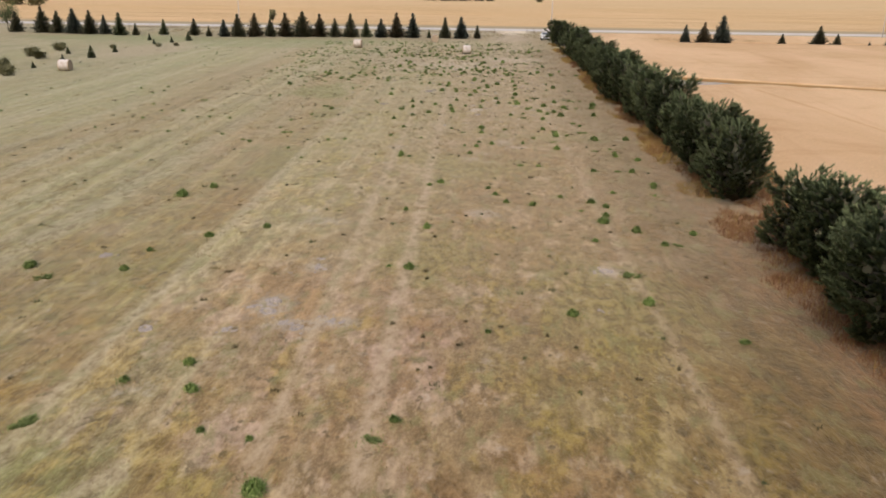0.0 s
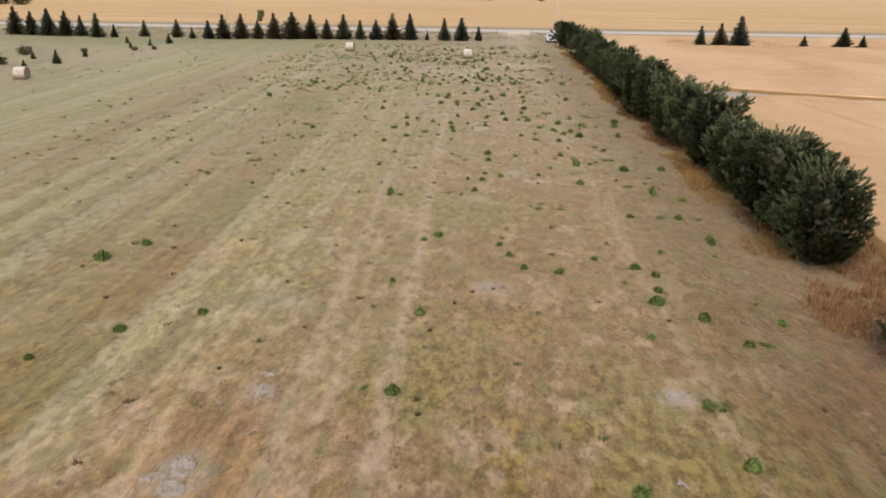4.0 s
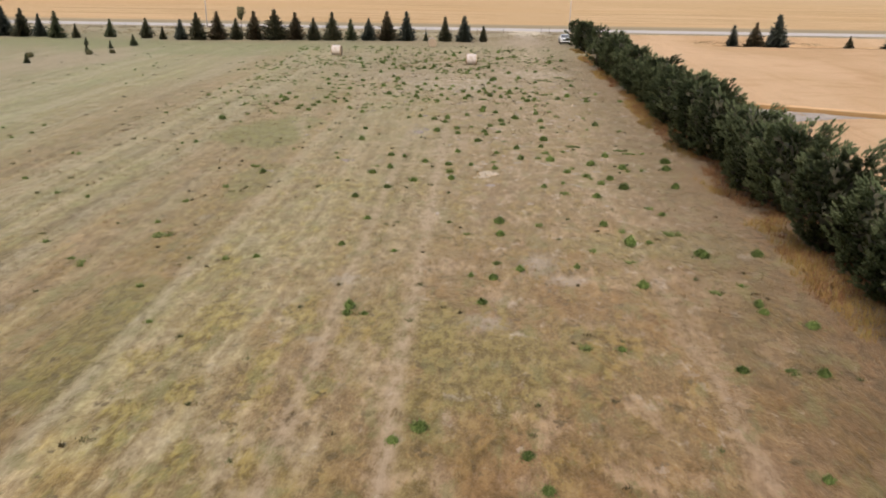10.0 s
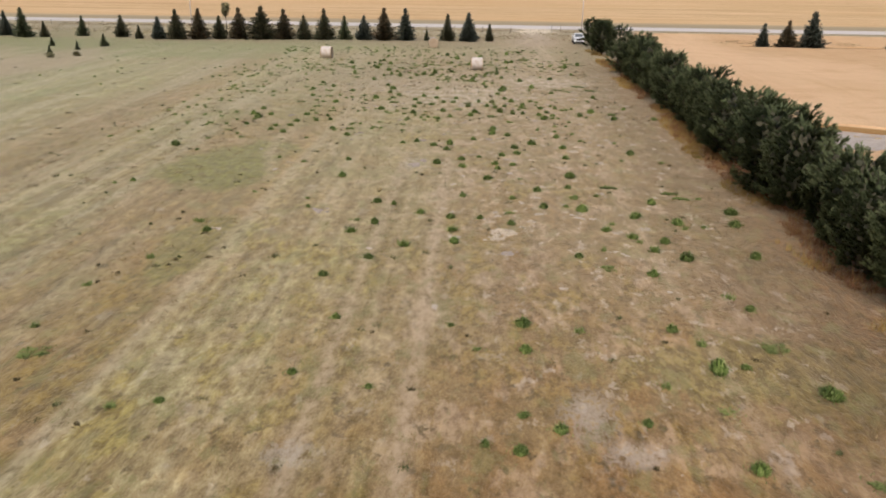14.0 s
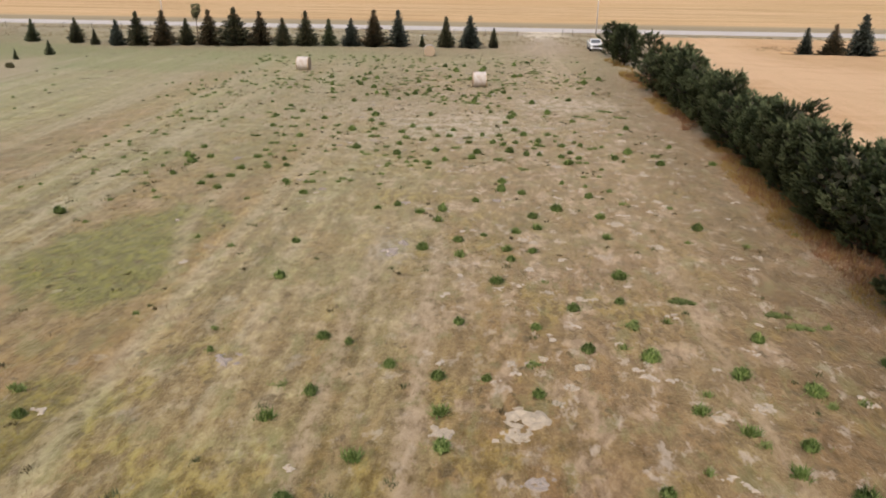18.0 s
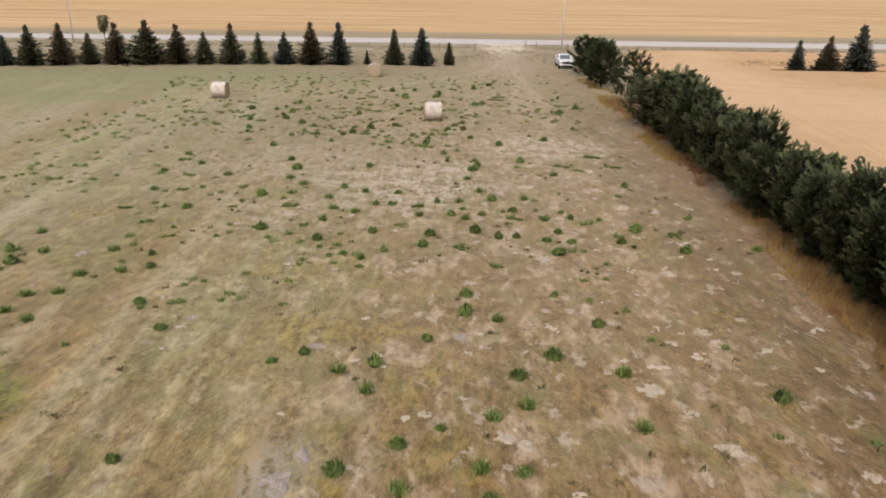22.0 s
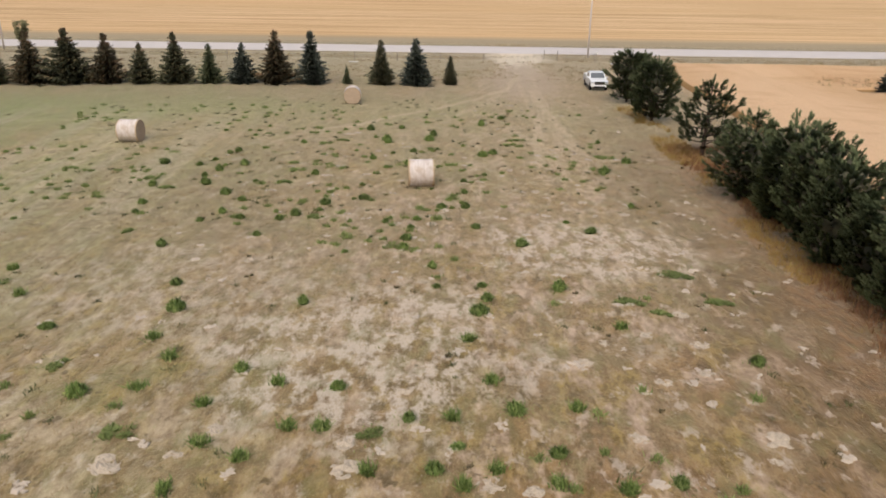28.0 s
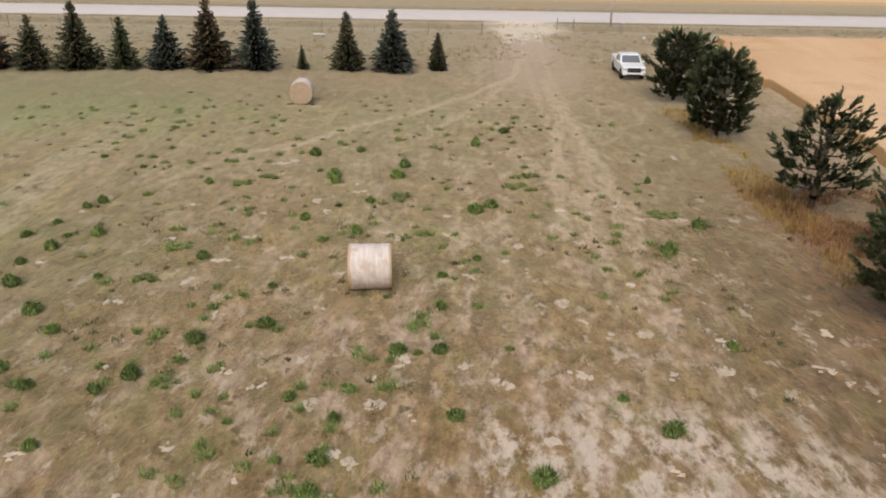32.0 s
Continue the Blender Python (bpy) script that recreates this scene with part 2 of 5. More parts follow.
    for x, y, rx, ry, k in ((-84, 165, 26, 9, 0.85), (-48, 150, 14, 4, 0.55), (-36, 166, 22, 5, 0.4)):
        col = g.mix(g.mul(g.blob(x, y, rx, ry, blotch, 1.6), k), col, g.mix(g.step(small, 0.36, 0.64), (0.055, 0.085, 0.006), (0.19, 0.25, 0.03)))
    dots = g.mul(g.step(g.noise(g.place(1.7, 1.2, 0, 5), 1.0, 3, 0.6, 0.1), 0.58, 0.67), g.step(other, 0.42, 0.56, 0.45, 1.0), 0.85)
    col = g.mix(dots, col, (0.095, 0.064, 0.028))
    # reddish litter along the pines; the wider brown tint also paints their shade
    row = g.math("SUBTRACT", px, g.math("MULTIPLY_ADD", py, -0.024, 16.6))
    row = g.math("ADD", row, g.math("MULTIPLY", g.math("SUBTRACT", blotch, 0.5), 3.0))
    shaded_thatch = g.mul(g.step(row, -10.5, -4.0), g.step(row, 6.0, 3.0), g.step(py, 168, 140, 0.25, 1.0))
    col = g.tint(col, g.mul(shaded_thatch, 1.0), (0.53, 0.455, 0.35))
    litter = g.mul(g.step(row, -4.9, -2.1), g.step(row, 5.0, 2.5), g.step(py, 158, 146))
    col = g.mix(g.mul(litter, g.step(mid, 0.28, 0.55), 0.9), col, g.mix(g.step(small, 0.36, 0.62), (0.085, 0.038, 0.018), (0.26, 0.125, 0.055)))
    # worn wheel tracks along the field
    bent = g.math("ADD", px, g.math("MULTIPLY", g.math("SUBTRACT", blotch, 0.5), 0.5))
    for x0, slope, w, k in ((-1.85, -0.045, 0.62, 0.95), (-4.85, -0.045, 0.55, 0.85), (-3.75, -0.045, 0.4, 0.35), (8.9, -0.048, 0.5, 0.5), (-12.2, -0.045, 0.5, 0.5)):
        off = g.math("ABSOLUTE", g.math("SUBTRACT", bent, g.math("MULTIPLY_ADD", py, slope, x0)))
        col = g.mix(g.mul(g.step(off, w, 0.0), g.step(small, 0.30, 0.60), g.step(py, 98, 88), k), col, g.mix(small, (0.38, 0.275, 0.19), (0.56, 0.43, 0.32)))
    # pale windrow lines left by the mower
    for x0, w, k in ((-26.2, 0.55, 0.55), (-23.2, 0.5, 0.55), (-12.0, 0.6, 0.5), (-8.3, 0.4, 0.3), (-41.0, 0.8, 0.5), (-46.5, 0.6, 0.4), (-52.5, 0.9, 0.45), (-60.0, 0.9, 0.4), (-33.5, 0.4, 0.25)):
        off = g.math("ABSOLUTE", g.math("SUBTRACT", across, x0))
        col = g.mix(g.mul(g.step(off, w, 0.0), g.step(small, 0.28, 0.58), g.step(py, 140, 110), k), col, g.mix(small, (0.42, 0.35, 0.235), (0.60, 0.52, 0.385)))
    # the drive: chalky by the road, trodden mauve-brown towards the field
    for x, y, rx, ry, k in ((2.6, 205, 4.8, 7.0, 1.0), (1.6, 199, 2.6, 8, 1.0), (1.9, 192, 2.6, 7, 0.6)):
        col = g.mix(g.mul(g.blob(x, y, rx, ry, blotch), g.step(small, 0.22, 0.46), k), col, g.mix(small, (0.62, 0.53, 0.46), (0.90, 0.82, 0.74)))
    col = g.mix(g.mul(g.blob(2.2, 184, 4.4, 14, mid), 0.8), col, g.mix(small, (0.24, 0.165, 0.13), (0.50, 0.365, 0.30)))
    for x0, slope in ((4.9, -0.0186), (6.5, -0.0186)):
        off = g.math("ABSOLUTE", g.math("SUBTRACT", bent, g.math("MULTIPLY_ADD", py, slope, x0)))
        col = g.mix(g.mul(g.step(off, 0.5, 0.05), g.step(small, 0.36, 0.58), g.step(py, 132, 145), g.step(py, 196, 180), 0.6), col, (0.54, 0.42, 0.31))
    # a turning circle worn near the pickup
    cx, cy = g.math("SUBTRACT", px, 5.6), g.math("SUBTRACT", py, 166.5)
    ring = g.math("ABSOLUTE", g.math("SUBTRACT", g.math("SQRT", g.math("ADD", g.mul(cx, cx), g.mul(cy, cy, 0.45))), 2.6))
    col = g.mix(g.mul(g.step(ring, 0.5, 0.0), g.step(small, 0.35, 0.6), 0.5), col, (0.48, 0.37, 0.28))
    # chalky bare ground showing through in ragged clouds
    pale = g.math("MAXIMUM", g.blob(2.2, 130, 5.6, 4.2, blotch), g.mul(g.blob(-7.0, 119.5, 6.0, 6.4, blotch), 0.95))
    pale = g.math("MAXIMUM", pale, g.mul(g.blob(-15.5, 124, 6.5, 6.0, blotch), 0.5))
    near_pale = g.math("MAXIMUM", g.blob(3, 104, 11, 58, blotch), g.mul(g.blob(-10, 126, 18, 26, blotch), 0.8))
    cloud = g.noise(g.place(1, 0.6, 0, 5, 17.0), 1.3, 6, 0.70, 0.1)
    bare = g.math("MAXIMUM", g.mul(pale, g.step(cloud, 0.44, 0.56), g.step(small, 0.34, 0.52)), g.mul(near_pale, g.step(cloud, 0.555, 0.635), 0.65))
    bare = g.math("MAXIMUM", bare, g.mul(g.step(cloud, 0.60, 0.70), 0.45))
    col = g.mix(bare, col, g.mix(small, (0.42, 0.345, 0.295), (0.75, 0.65, 0.575)))
    # worn arcs left by turning wheels
    worn = 0.0
    from_drive = [
        (1.7, 189.6, 0.1, 177.6, 0.5, 0.75), (0.1, 177.6, -3.4, 170.7, 0.5, 0.75), (-3.4, 170.7, -7, 165.2, 0.5, 0.75), (-7, 165.2, -10.6, 161.4, 0.5, 0.75),
        (-10.6, 161.4, -13.4, 156.8, 0.5, 0.75), (0.1, 177.6, -2.5, 168, 0.5, 0.5), (-2.5, 168, -4.9, 162.5, 0.5, 0.5), (2.5, 176.5, 2.9, 165.2, 0.5, 0.6),
    ]
    turnings = [
        (2.9, 165.2, 1.4, 153.8, 0.5, 0.6), (1.4, 153.8, 1.3, 145.4, 0.5, 0.6), (3.1, 165.2, 4.2, 154.1, 0.5, 0.5), (4.2, 154.1, 4.4, 144.9, 0.5, 0.5),
        (3.3, 163.2, 3.1, 154, 0.5, 0.45), (3.1, 154, 2.6, 144, 0.5, 0.45), (-13, 158.3, -16.4, 154.7, 0.5, 0.45), (-16.4, 154.7, -18.5, 150.1, 0.5, 0.45),
        (-16.8, 84.7, -19.1, 91.7, 0.6, 0.4), (-19.1, 91.7, -19.7, 99.7, 0.6, 0.4),
    ]
    for x1, y1, x2, y2, wide, k in from_drive + turnings:
        worn = g.math("MAXIMUM", worn, g.mul(g.stroke(x1, y1, x2, y2, wide, mid), k))
    col = g.mix(g.mul(worn, g.step(small, 0.26, 0.56)), col, (0.565, 0.445, 0.33))
    # ash-grey scuffs
    ash = g.mul(g.step(g.noise(g.place(1, 1, 0, 30), 0.5, 5, 0.7, 0.3), 0.60, 0.70), 0.45)
    for x, y, rx, ry in ((-8.1, 23.3, 0.8, 0.9), (-6.7, 21.6, 0.9, 0.5), (-5.2, 22.0, 0.8, 0.4), (-7.4, 27.9, 0.5, 0.4), (-7.5, 55.9, 0.6, 0.5), (-8.2, 89.5, 0.8, 1.2), (1.1, 58.7, 0.7, 1.0), (-1.2, 52.1, 0.7, 0.5), (2.2, 56.8, 0.7, 0.4), (0.2, 37.7, 0.9, 0.6), (-8.7, 35.2, 1.2, 0.5), (6.3, 28.8, 0.6, 0.5)):
        ash = g.math("MAXIMUM", ash, g.mul(g.blob(x, y, rx * 1.3, ry * 1.5, small, 5.0), 0.62))
    col = g.mix(g.mul(ash, g.step(small, 0.34, 0.54)), col, g.mix(fine, (0.34, 0.29, 0.26), (0.58, 0.51, 0.47)))
    # green fuzz
    fuzz = g.mul(g.step(g.noise(turned, 1.1, 5, 0.66, 0.1), 0.53, 0.63), g.step(py, 120, 90, 0.36, 0.50))
    col = g.mix(fuzz, col, g.mix(fine, (0.125, 0.125, 0.040), (0.29, 0.275, 0.115)))
    # brown unsown strips between the crops
    col = g.mix(g.mul(g.step(px, 20.5, 22.5), g.step(py, 197, 190)), col, g.mix(small, (0.17, 0.095, 0.045), (0.33, 0.205, 0.11)))
    # weedy rough at the west side
    rough = g.mul(g.step(px, -56, -66), g.step(py, 88, 100), g.step(py, 176, 168))
    col = g.mix(g.mul(rough, g.step(g.noise(g.place(0.30, 0.11, 0, 5, 31.0), 1.0, 4, 0.62, 0.3), 0.50, 0.60), 0.75), col, g.mix(small, (0.075, 0.085, 0.022), (0.21, 0.21, 0.075)))
    col = g.mix(g.mul(g.blob(-66, 138, 7, 20, blotch), 0.65), col, g.mix(small, (0.30, 0.22, 0.15), (0.50, 0.39, 0.29)))
    # verge towards the road, greyer
    verge = g.step(py, 183, 200)
    col = g.mix(g.mul(verge, 0.6, g.step(g.math("ABSOLUTE", g.math("SUBTRACT", px, 2.4)), 2.0, 5.0)), col, g.mix(small, (0.18, 0.150, 0.105), (0.34, 0.29, 0.21)))
    col = g.mix(g.math("MAXIMUM", g.step(px, -14, 2), g.step(py, 105, 135)), g.tint(col, 1.0, (0.88, 0.90, 0.805)), g.tint(col, 1.0, (0.905, 0.88, 0.815)))
    return g.done(col, g.math("ADD", g.mul(fine, 0.8), g.mul(small, 1.3)), 0.055, 0.8)


def node_grey(self, v):
    n = self.node("ShaderNodeCombineColor")
    for s in n.inputs:
        self.put(s, v)
    return n.outputs[0]


Graph.node_grey = node_grey


def stubble_material():
    g = Graph("ripe_stubble", 0.95, specular=0.08)
    rows = g.noise(g.place(0.012, 0.55, 0), 1.0, 5, 0.72)
    drift = g.noise(g.place(0.004, 0.02, 0), 1.0, 3)
    fine = g.noise(g.place(1, 1, 0), 1.5, 4, 0.7)
    px, py, _ = g.xy()
    col = g.mix(g.step(rows, 0.36, 0.62), (0.43, 0.265, 0.125), (0.74, 0.53, 0.31))
    col = g.mix(g.step(drift, 0.4, 0.65), col, g.mix(0.5, col, (0.62, 0.41, 0.21)))
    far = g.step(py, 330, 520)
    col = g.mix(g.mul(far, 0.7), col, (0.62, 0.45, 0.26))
    col = g.mix(g.mul(g.step(py, 238, 228), 0.9), col, (0.34, 0.285, 0.195))
    col = g.mix(1.0, col, g.node_grey(g.math("MULTIPLY_ADD", fine, 0.5, 0.75)), "MULTIPLY")
    return g.done(col, fine, 0.05, 0.5)


def wheat_material():
    g = Graph("standing_wheat", 0.9, specular=0.1)
    drift = g.noise(g.place(0.05, 0.02, 0), 1.0, 4, 0.55, 0.6)
    mid = g.noise(g.place(0.35, 0.12, 0.3, 20), 1.0, 4, 0.6)
    ears = g.noise(g.place(1, 1, 1), 9.0, 3, 0.7)
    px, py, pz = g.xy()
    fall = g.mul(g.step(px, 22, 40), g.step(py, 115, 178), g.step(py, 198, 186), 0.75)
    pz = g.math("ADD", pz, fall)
    col = g.mix(g.step(drift, 0.35, 0.65), (0.60, 0.395, 0.225), (0.69, 0.475, 0.29))
    col = g.mix(g.mul(g.step(mid, 0.55, 0.8), 0.5), col, (0.61, 0.39, 0.21))
    rows = g.noise(g.place(0.5, 0.012, 0), 1.0, 4, 0.7)
    col = g.tint(col, g.mul(g.step(rows, 0.5, 0.65), 0.3), (0.86, 0.80, 0.74))
    lodged = g.noise(g.place(0.10, 0.22, 0), 1.0, 4, 0.6, 0.8)
    col = g.tint(col, g.mul(g.step(lodged, 0.50, 0.66), 0.5), (0.86, 0.80, 0.74))
    tram = g.math("MAXIMUM", g.stroke(31.6, 92, 34.3, 69, 0.5, mid), g.stroke(34.3, 69, 36, 52, 0.4, mid))
    col = g.tint(col, g.mul(tram, 0.7), (0.86, 0.78, 0.70))
    # stalks below the ears are browner, the crop face's shade put into the colour
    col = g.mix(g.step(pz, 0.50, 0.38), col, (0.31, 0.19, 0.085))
    col = g.mix(1.0, col, g.node_grey(g.math("MULTIPLY_ADD", ears, 0.7, 0.65)), "MULTIPLY")
    return g.done(col, ears, 0.08, 0.7)


def plain(name, colour, rough=0.6, metal=0.0, vary=0.12, scale=4.0, spec=0.3, depth=0.004, own=True):
    g = Graph(name, rough, metal, spec)
    vec = g.own() if own else g.place()
    n = g.noise(vec, scale, 4, 0.6)
    m = g.noise(vec, scale * 7, 3, 0.6)
    v = g.math("ADD", g.math("MULTIPLY_ADD", n, vary * 2, 1 - vary), g.math("MULTIPLY_ADD", m, vary, -vary / 2))
    return g.done(g.mix(1.0, colour, g.node_grey(v), "MULTIPLY"), m, depth, 0.4)


def leaf_material(name, dark, light, tip=None, spread=0.5, rough=0.65, clump=0.0):
    """Foliage: each leaf or needle its own shade, each plant a little different."""
    g = Graph(name, rough, specular=0.25)
    col = g.mix(g.island(), dark, light)
    if tip:
        col = g.mix(g.step(g.island(), 0.80, 0.9), col, tip)
    col = g.mix(1.0, col, g.node_grey(g.math("MULTIPLY_ADD", g.random(), spread, 1 - spread / 2)), "MULTIPLY")
    if clump:
        n = g.noise(g.own(), 1.3, 3, 0.6)
        col = g.tint(col, g.step(n, 0.42, 0.62), (1 + clump, 1 + clump, 1 + clump * 0.7))
    return g.thin(g.done(col), col, 0.25) if "weed" in name else g.done(col)


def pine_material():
    """Grey-green pine needles: painted shade at shoot bases, light at tips; each shoot and tree a little different."""
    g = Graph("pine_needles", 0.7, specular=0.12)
    lit_growth = g.node("ShaderNodeAttribute")
    lit_growth.attribute_name = "lit_growth"
    v = g.math("ADD", g.mul(lit_growth.outputs["Fac"], 0.8), g.mul(g.island(), 0.2))
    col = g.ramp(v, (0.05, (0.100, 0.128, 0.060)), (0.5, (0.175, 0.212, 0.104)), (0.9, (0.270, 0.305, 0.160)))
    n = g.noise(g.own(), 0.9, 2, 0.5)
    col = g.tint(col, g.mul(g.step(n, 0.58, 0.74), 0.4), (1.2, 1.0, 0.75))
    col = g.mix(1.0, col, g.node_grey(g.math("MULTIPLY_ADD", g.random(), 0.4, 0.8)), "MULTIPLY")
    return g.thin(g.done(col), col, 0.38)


def wrap_material():
    """White net wrap, streaked round the bale, with straw showing at the rims."""
    g = Graph("net_wrap_over_straw", 0.7, specular=0.25)
    n = g.node("ShaderNodeSeparateXYZ")
    g.t.links.new(g.own(), n.inputs[0])
    streak = g.noise(g.own(7.0, 1.2, 1.2), 1.0, 4, 0.65)
    stain = g.noise(g.own(), 1.8, 4, 0.6)
    fine = g.noise(g.own(), 30.0, 3, 0.6)
    rim = g.step(g.math("ADD", g.math("ABSOLUTE", n.outputs[0]), g.mul(stain, 0.12)), 0.68, 0.79)
    col = g.mix(g.step(streak, 0.30, 0.70), (0.56, 0.49, 0.445), (0.72, 0.655, 0.62))
    col = g.mix(g.mul(g.step(stain, 0.48, 0.66), 0.75), col, (0.50, 0.40, 0.32))
    col = g.mix(g.mul(rim, 0.85), col, (0.50, 0.36, 0.21))
    return g.done(col, g.math("ADD", g.mul(fine, 0.5), streak), 0.012, 0.5)


MAT = {
    "pasture": pasture_material(), "stubble": stubble_material(), "wheat": wheat_material(),
    "gravel": plain("pale_gravel", (0.60, 0.55, 0.52), 0.9, vary=0.10, scale=0.5, spec=0.1, own=False),
    "bark": plain("pine_bark", (0.10, 0.072, 0.055), 0.9, vary=0.4, scale=6, depth=0.02),
    "pine": pine_material(),
    # brown crown cores: dead twigs, darkened to paint the shade inside
    "pine_inner": leaf_material("shaded_crown_core", (0.065, 0.070, 0.040), (0.11, 0.098, 0.060), None, 0.2),
    "spruce_blue": leaf_material("blue_spruce_needles", (0.024, 0.030, 0.022), (0.076, 0.087, 0.066), (0.162, 0.177, 0.146), 0.3),
    "spruce_green": leaf_material("green_spruce_needles", (0.032, 0.036, 0.018), (0.090, 0.086, 0.044), (0.158, 0.126, 0.065), 0.35),
    "spruce_brown": leaf_material("browned_spruce_needles", (0.035, 0.032, 0.017), (0.105, 0.080, 0.042), (0.169, 0.105, 0.055), 0.3),
    "cone": leaf_material("cone_brown", (0.13, 0.065, 0.028), (0.24, 0.13, 0.06), None, 0.2),
    "spruce_pale": leaf_material("olive_spruce_needles", (0.046, 0.062, 0.029), (0.130, 0.138, 0.066), None, 0.2),
    "weed": leaf_material("weed_leaves", (0.108, 0.168, 0.040), (0.275, 0.360, 0.100), (0.40, 0.44, 0.17), 0.6),
    "weed_dull": leaf_material("grey_green_weed_leaves", (0.140, 0.180, 0.054), (0.30, 0.355, 0.125), None, 0.4),
    "grass": leaf_material("dry_grass_blades", (0.24, 0.155, 0.075), (0.52, 0.39, 0.22), (0.24, 0.23, 0.085), 0.1, 0.8),
    "rust_grass": leaf_material("rust_grass_blades", (0.20, 0.090, 0.042), (0.40, 0.225, 0.115), (0.40, 0.27, 0.09), 0.2, 0.8),
    "golden_grass": leaf_material("golden_grass_blades", (0.27, 0.16, 0.050), (0.47, 0.32, 0.115), (0.30, 0.25, 0.07), 0.2, 0.8),
    "sprig": leaf_material("olive_sprigs", (0.085, 0.090, 0.036), (0.20, 0.205, 0.088), None, 0.3),
    "tuft": leaf_material("dead_tufts", (0.055, 0.045, 0.020), (0.16, 0.125, 0.060), None, 0.3),
    "shrub": leaf_material("shrub_leaves", (0.095, 0.090, 0.042), (0.21, 0.195, 0.095), None, 0.4),
    "tree_leaf": leaf_material("poplar_leaves", (0.05, 0.075, 0.03), (0.15, 0.18, 0.07), None, 0.2),
    "wrap": wrap_material(),
    "straw": plain("straw_end", (0.47, 0.36, 0.26), 0.95, vary=0.25, scale=5, depth=0.03),
    "paint": plain("white_car_paint", (0.80, 0.81, 0.82), 0.25, vary=0.02, scale=1.0, spec=0.5, depth=0.0),
    # even grey base brightens the glass in place of reflected sky
    "glass": plain("sky_greyed_glass", (0.15, 0.16, 0.17), 0.06, vary=0.02, spec=1.0, depth=0.0),
    "black": plain("black_plastic", (0.02, 0.02, 0.022), 0.5, vary=0.1),
    "tyre": plain("tyre_rubber", (0.025, 0.024, 0.023), 0.85, vary=0.2),
    "chrome": plain("chrome_trim", (0.62, 0.63, 0.65), 0.2, 1.0, vary=0.03),
    "lamp": plain("clear_lamp_lens", (0.55, 0.57, 0.60), 0.12, vary=0.03, spec=0.6),
    "amber": plain("amber_lens", (0.6, 0.2, 0.03), 0.2, vary=0.03),
    "wood": plain("weathered_wood", (0.33, 0.28, 0.23), 0.9, vary=0.25, scale=3, depth=0.01),
    "pole": plain("pale_pole_wood", (0.66, 0.59, 0.55), 0.85, vary=0.12, scale=2, depth=0.01),
    "wire": plain("galvanised_wire", (0.35, 0.35, 0.35), 0.45, 0.8, vary=0.1),
    "white": plain("white_board_paint", (0.80, 0.79, 0.76), 0.5, vary=0.05, scale=2),
    "soil": plain("dry_clods", (0.53, 0.45, 0.36), 0.95, vary=0.2, scale=5, depth=0.02),
    "chalk": plain("matted_pale_straw", (0.46, 0.385, 0.295), 0.95, vary=0.45, scale=7, depth=0.02),
    "ash": plain("grey_dug_earth", (0.36, 0.305, 0.265), 0.95, vary=0.4, scale=7, depth=0.02),
    "mud": plain("grey_dry_slough", (0.43, 0.375, 0.33), 0.95, vary=0.45, scale=0.9, own=False),
}
rng = random.Random(7)


# ---- mesh helpers ----
def mesh_of(name, verts, faces, mats, slots=None, smooth=False):
    me = bpy.data.meshes.new(name)
    me.from_pydata([tuple(v) for v in verts], [], [tuple(f) for f in faces])
    for m in mats:
        me.materials.append(m)
    if slots is not None:
        me.polygons.foreach_set("material_index", np.asarray(slots, dtype=np.int32))
    if smooth:
        me.polygons.foreach_set("use_smooth", np.ones(len(me.polygons), dtype=bool))
    me.update()
    return me


def bm_mesh(name, bm, mat, smooth=False):
    me = bpy.data.meshes.new(name)
    bm.normal_update()
    bm.to_mesh(me)
    bm.free()
    for m in (mat if isinstance(mat, (list, tuple)) else (mat,)):
        me.materials.append(m)
    if smooth:
        me.polygons.foreach_set("use_smooth", np.ones(len(me.polygons), dtype=bool))
    return me


def part(name, me, parent, label="", m=None):
    ob = new(name, me)
    ob.parent = parent
    if m is not None:
        ob.matrix_basis = m
    return tagged(ob, label) if label else ob


def thing(name, label, category, m=None, group="", kind="", me=None):
    ob = new(name, me)
    if m is not None:
        ob.matrix_basis = m
    return tagged(ob, label, category, group, kind)


def box(sx, sy, sz, at=(0, 0, 0), bevel=0.0, segs=2):
    bm = bmesh.new()
    bmesh.ops.create_cube(bm, size=1.0)
    bmesh.ops.scale(bm, vec=(sx, sy, sz), verts=bm.verts)
    if bevel:
        bmesh.ops.bevel(bm, geom=bm.edges[:], offset=bevel, segments=segs, profile=0.6, affect="EDGES")
    bmesh.ops.translate(bm, vec=at, verts=bm.verts)
    return bm


def tube(points, radii, sides=8):
    """A tapered tube along points: verts and faces."""
    verts, faces = [], []
    for i, (p, r) in enumerate(zip(points, radii)):
        p = Vector(p)
        d = Vector(points[min(i + 1, len(points) - 1)]) - Vector(points[max(i - 1, 0)])
        q = d.to_track_quat("Z", "Y")
        for s in range(sides):
            a = 2 * math.pi * s / sides
            verts.append(p + q @ Vector((r * math.cos(a), r * math.sin(a), 0)))
    for i in range(len(points) - 1):
        for s in range(sides):
            a, b = i * sides + s, i * sides + (s + 1) % sides
            faces.append((a, b, b + sides, a + sides))
    faces.append(tuple(range(sides))[::-1])
    faces.append(tuple((len(points) - 1) * sides + s for s in range(sides)))
    return verts, faces


def joined(pieces):
    verts, faces = [], []
    for v, f in pieces:
        n = len(verts)
        verts += v
        faces += [tuple(i + n for i in face) for face in f]
    return verts, faces


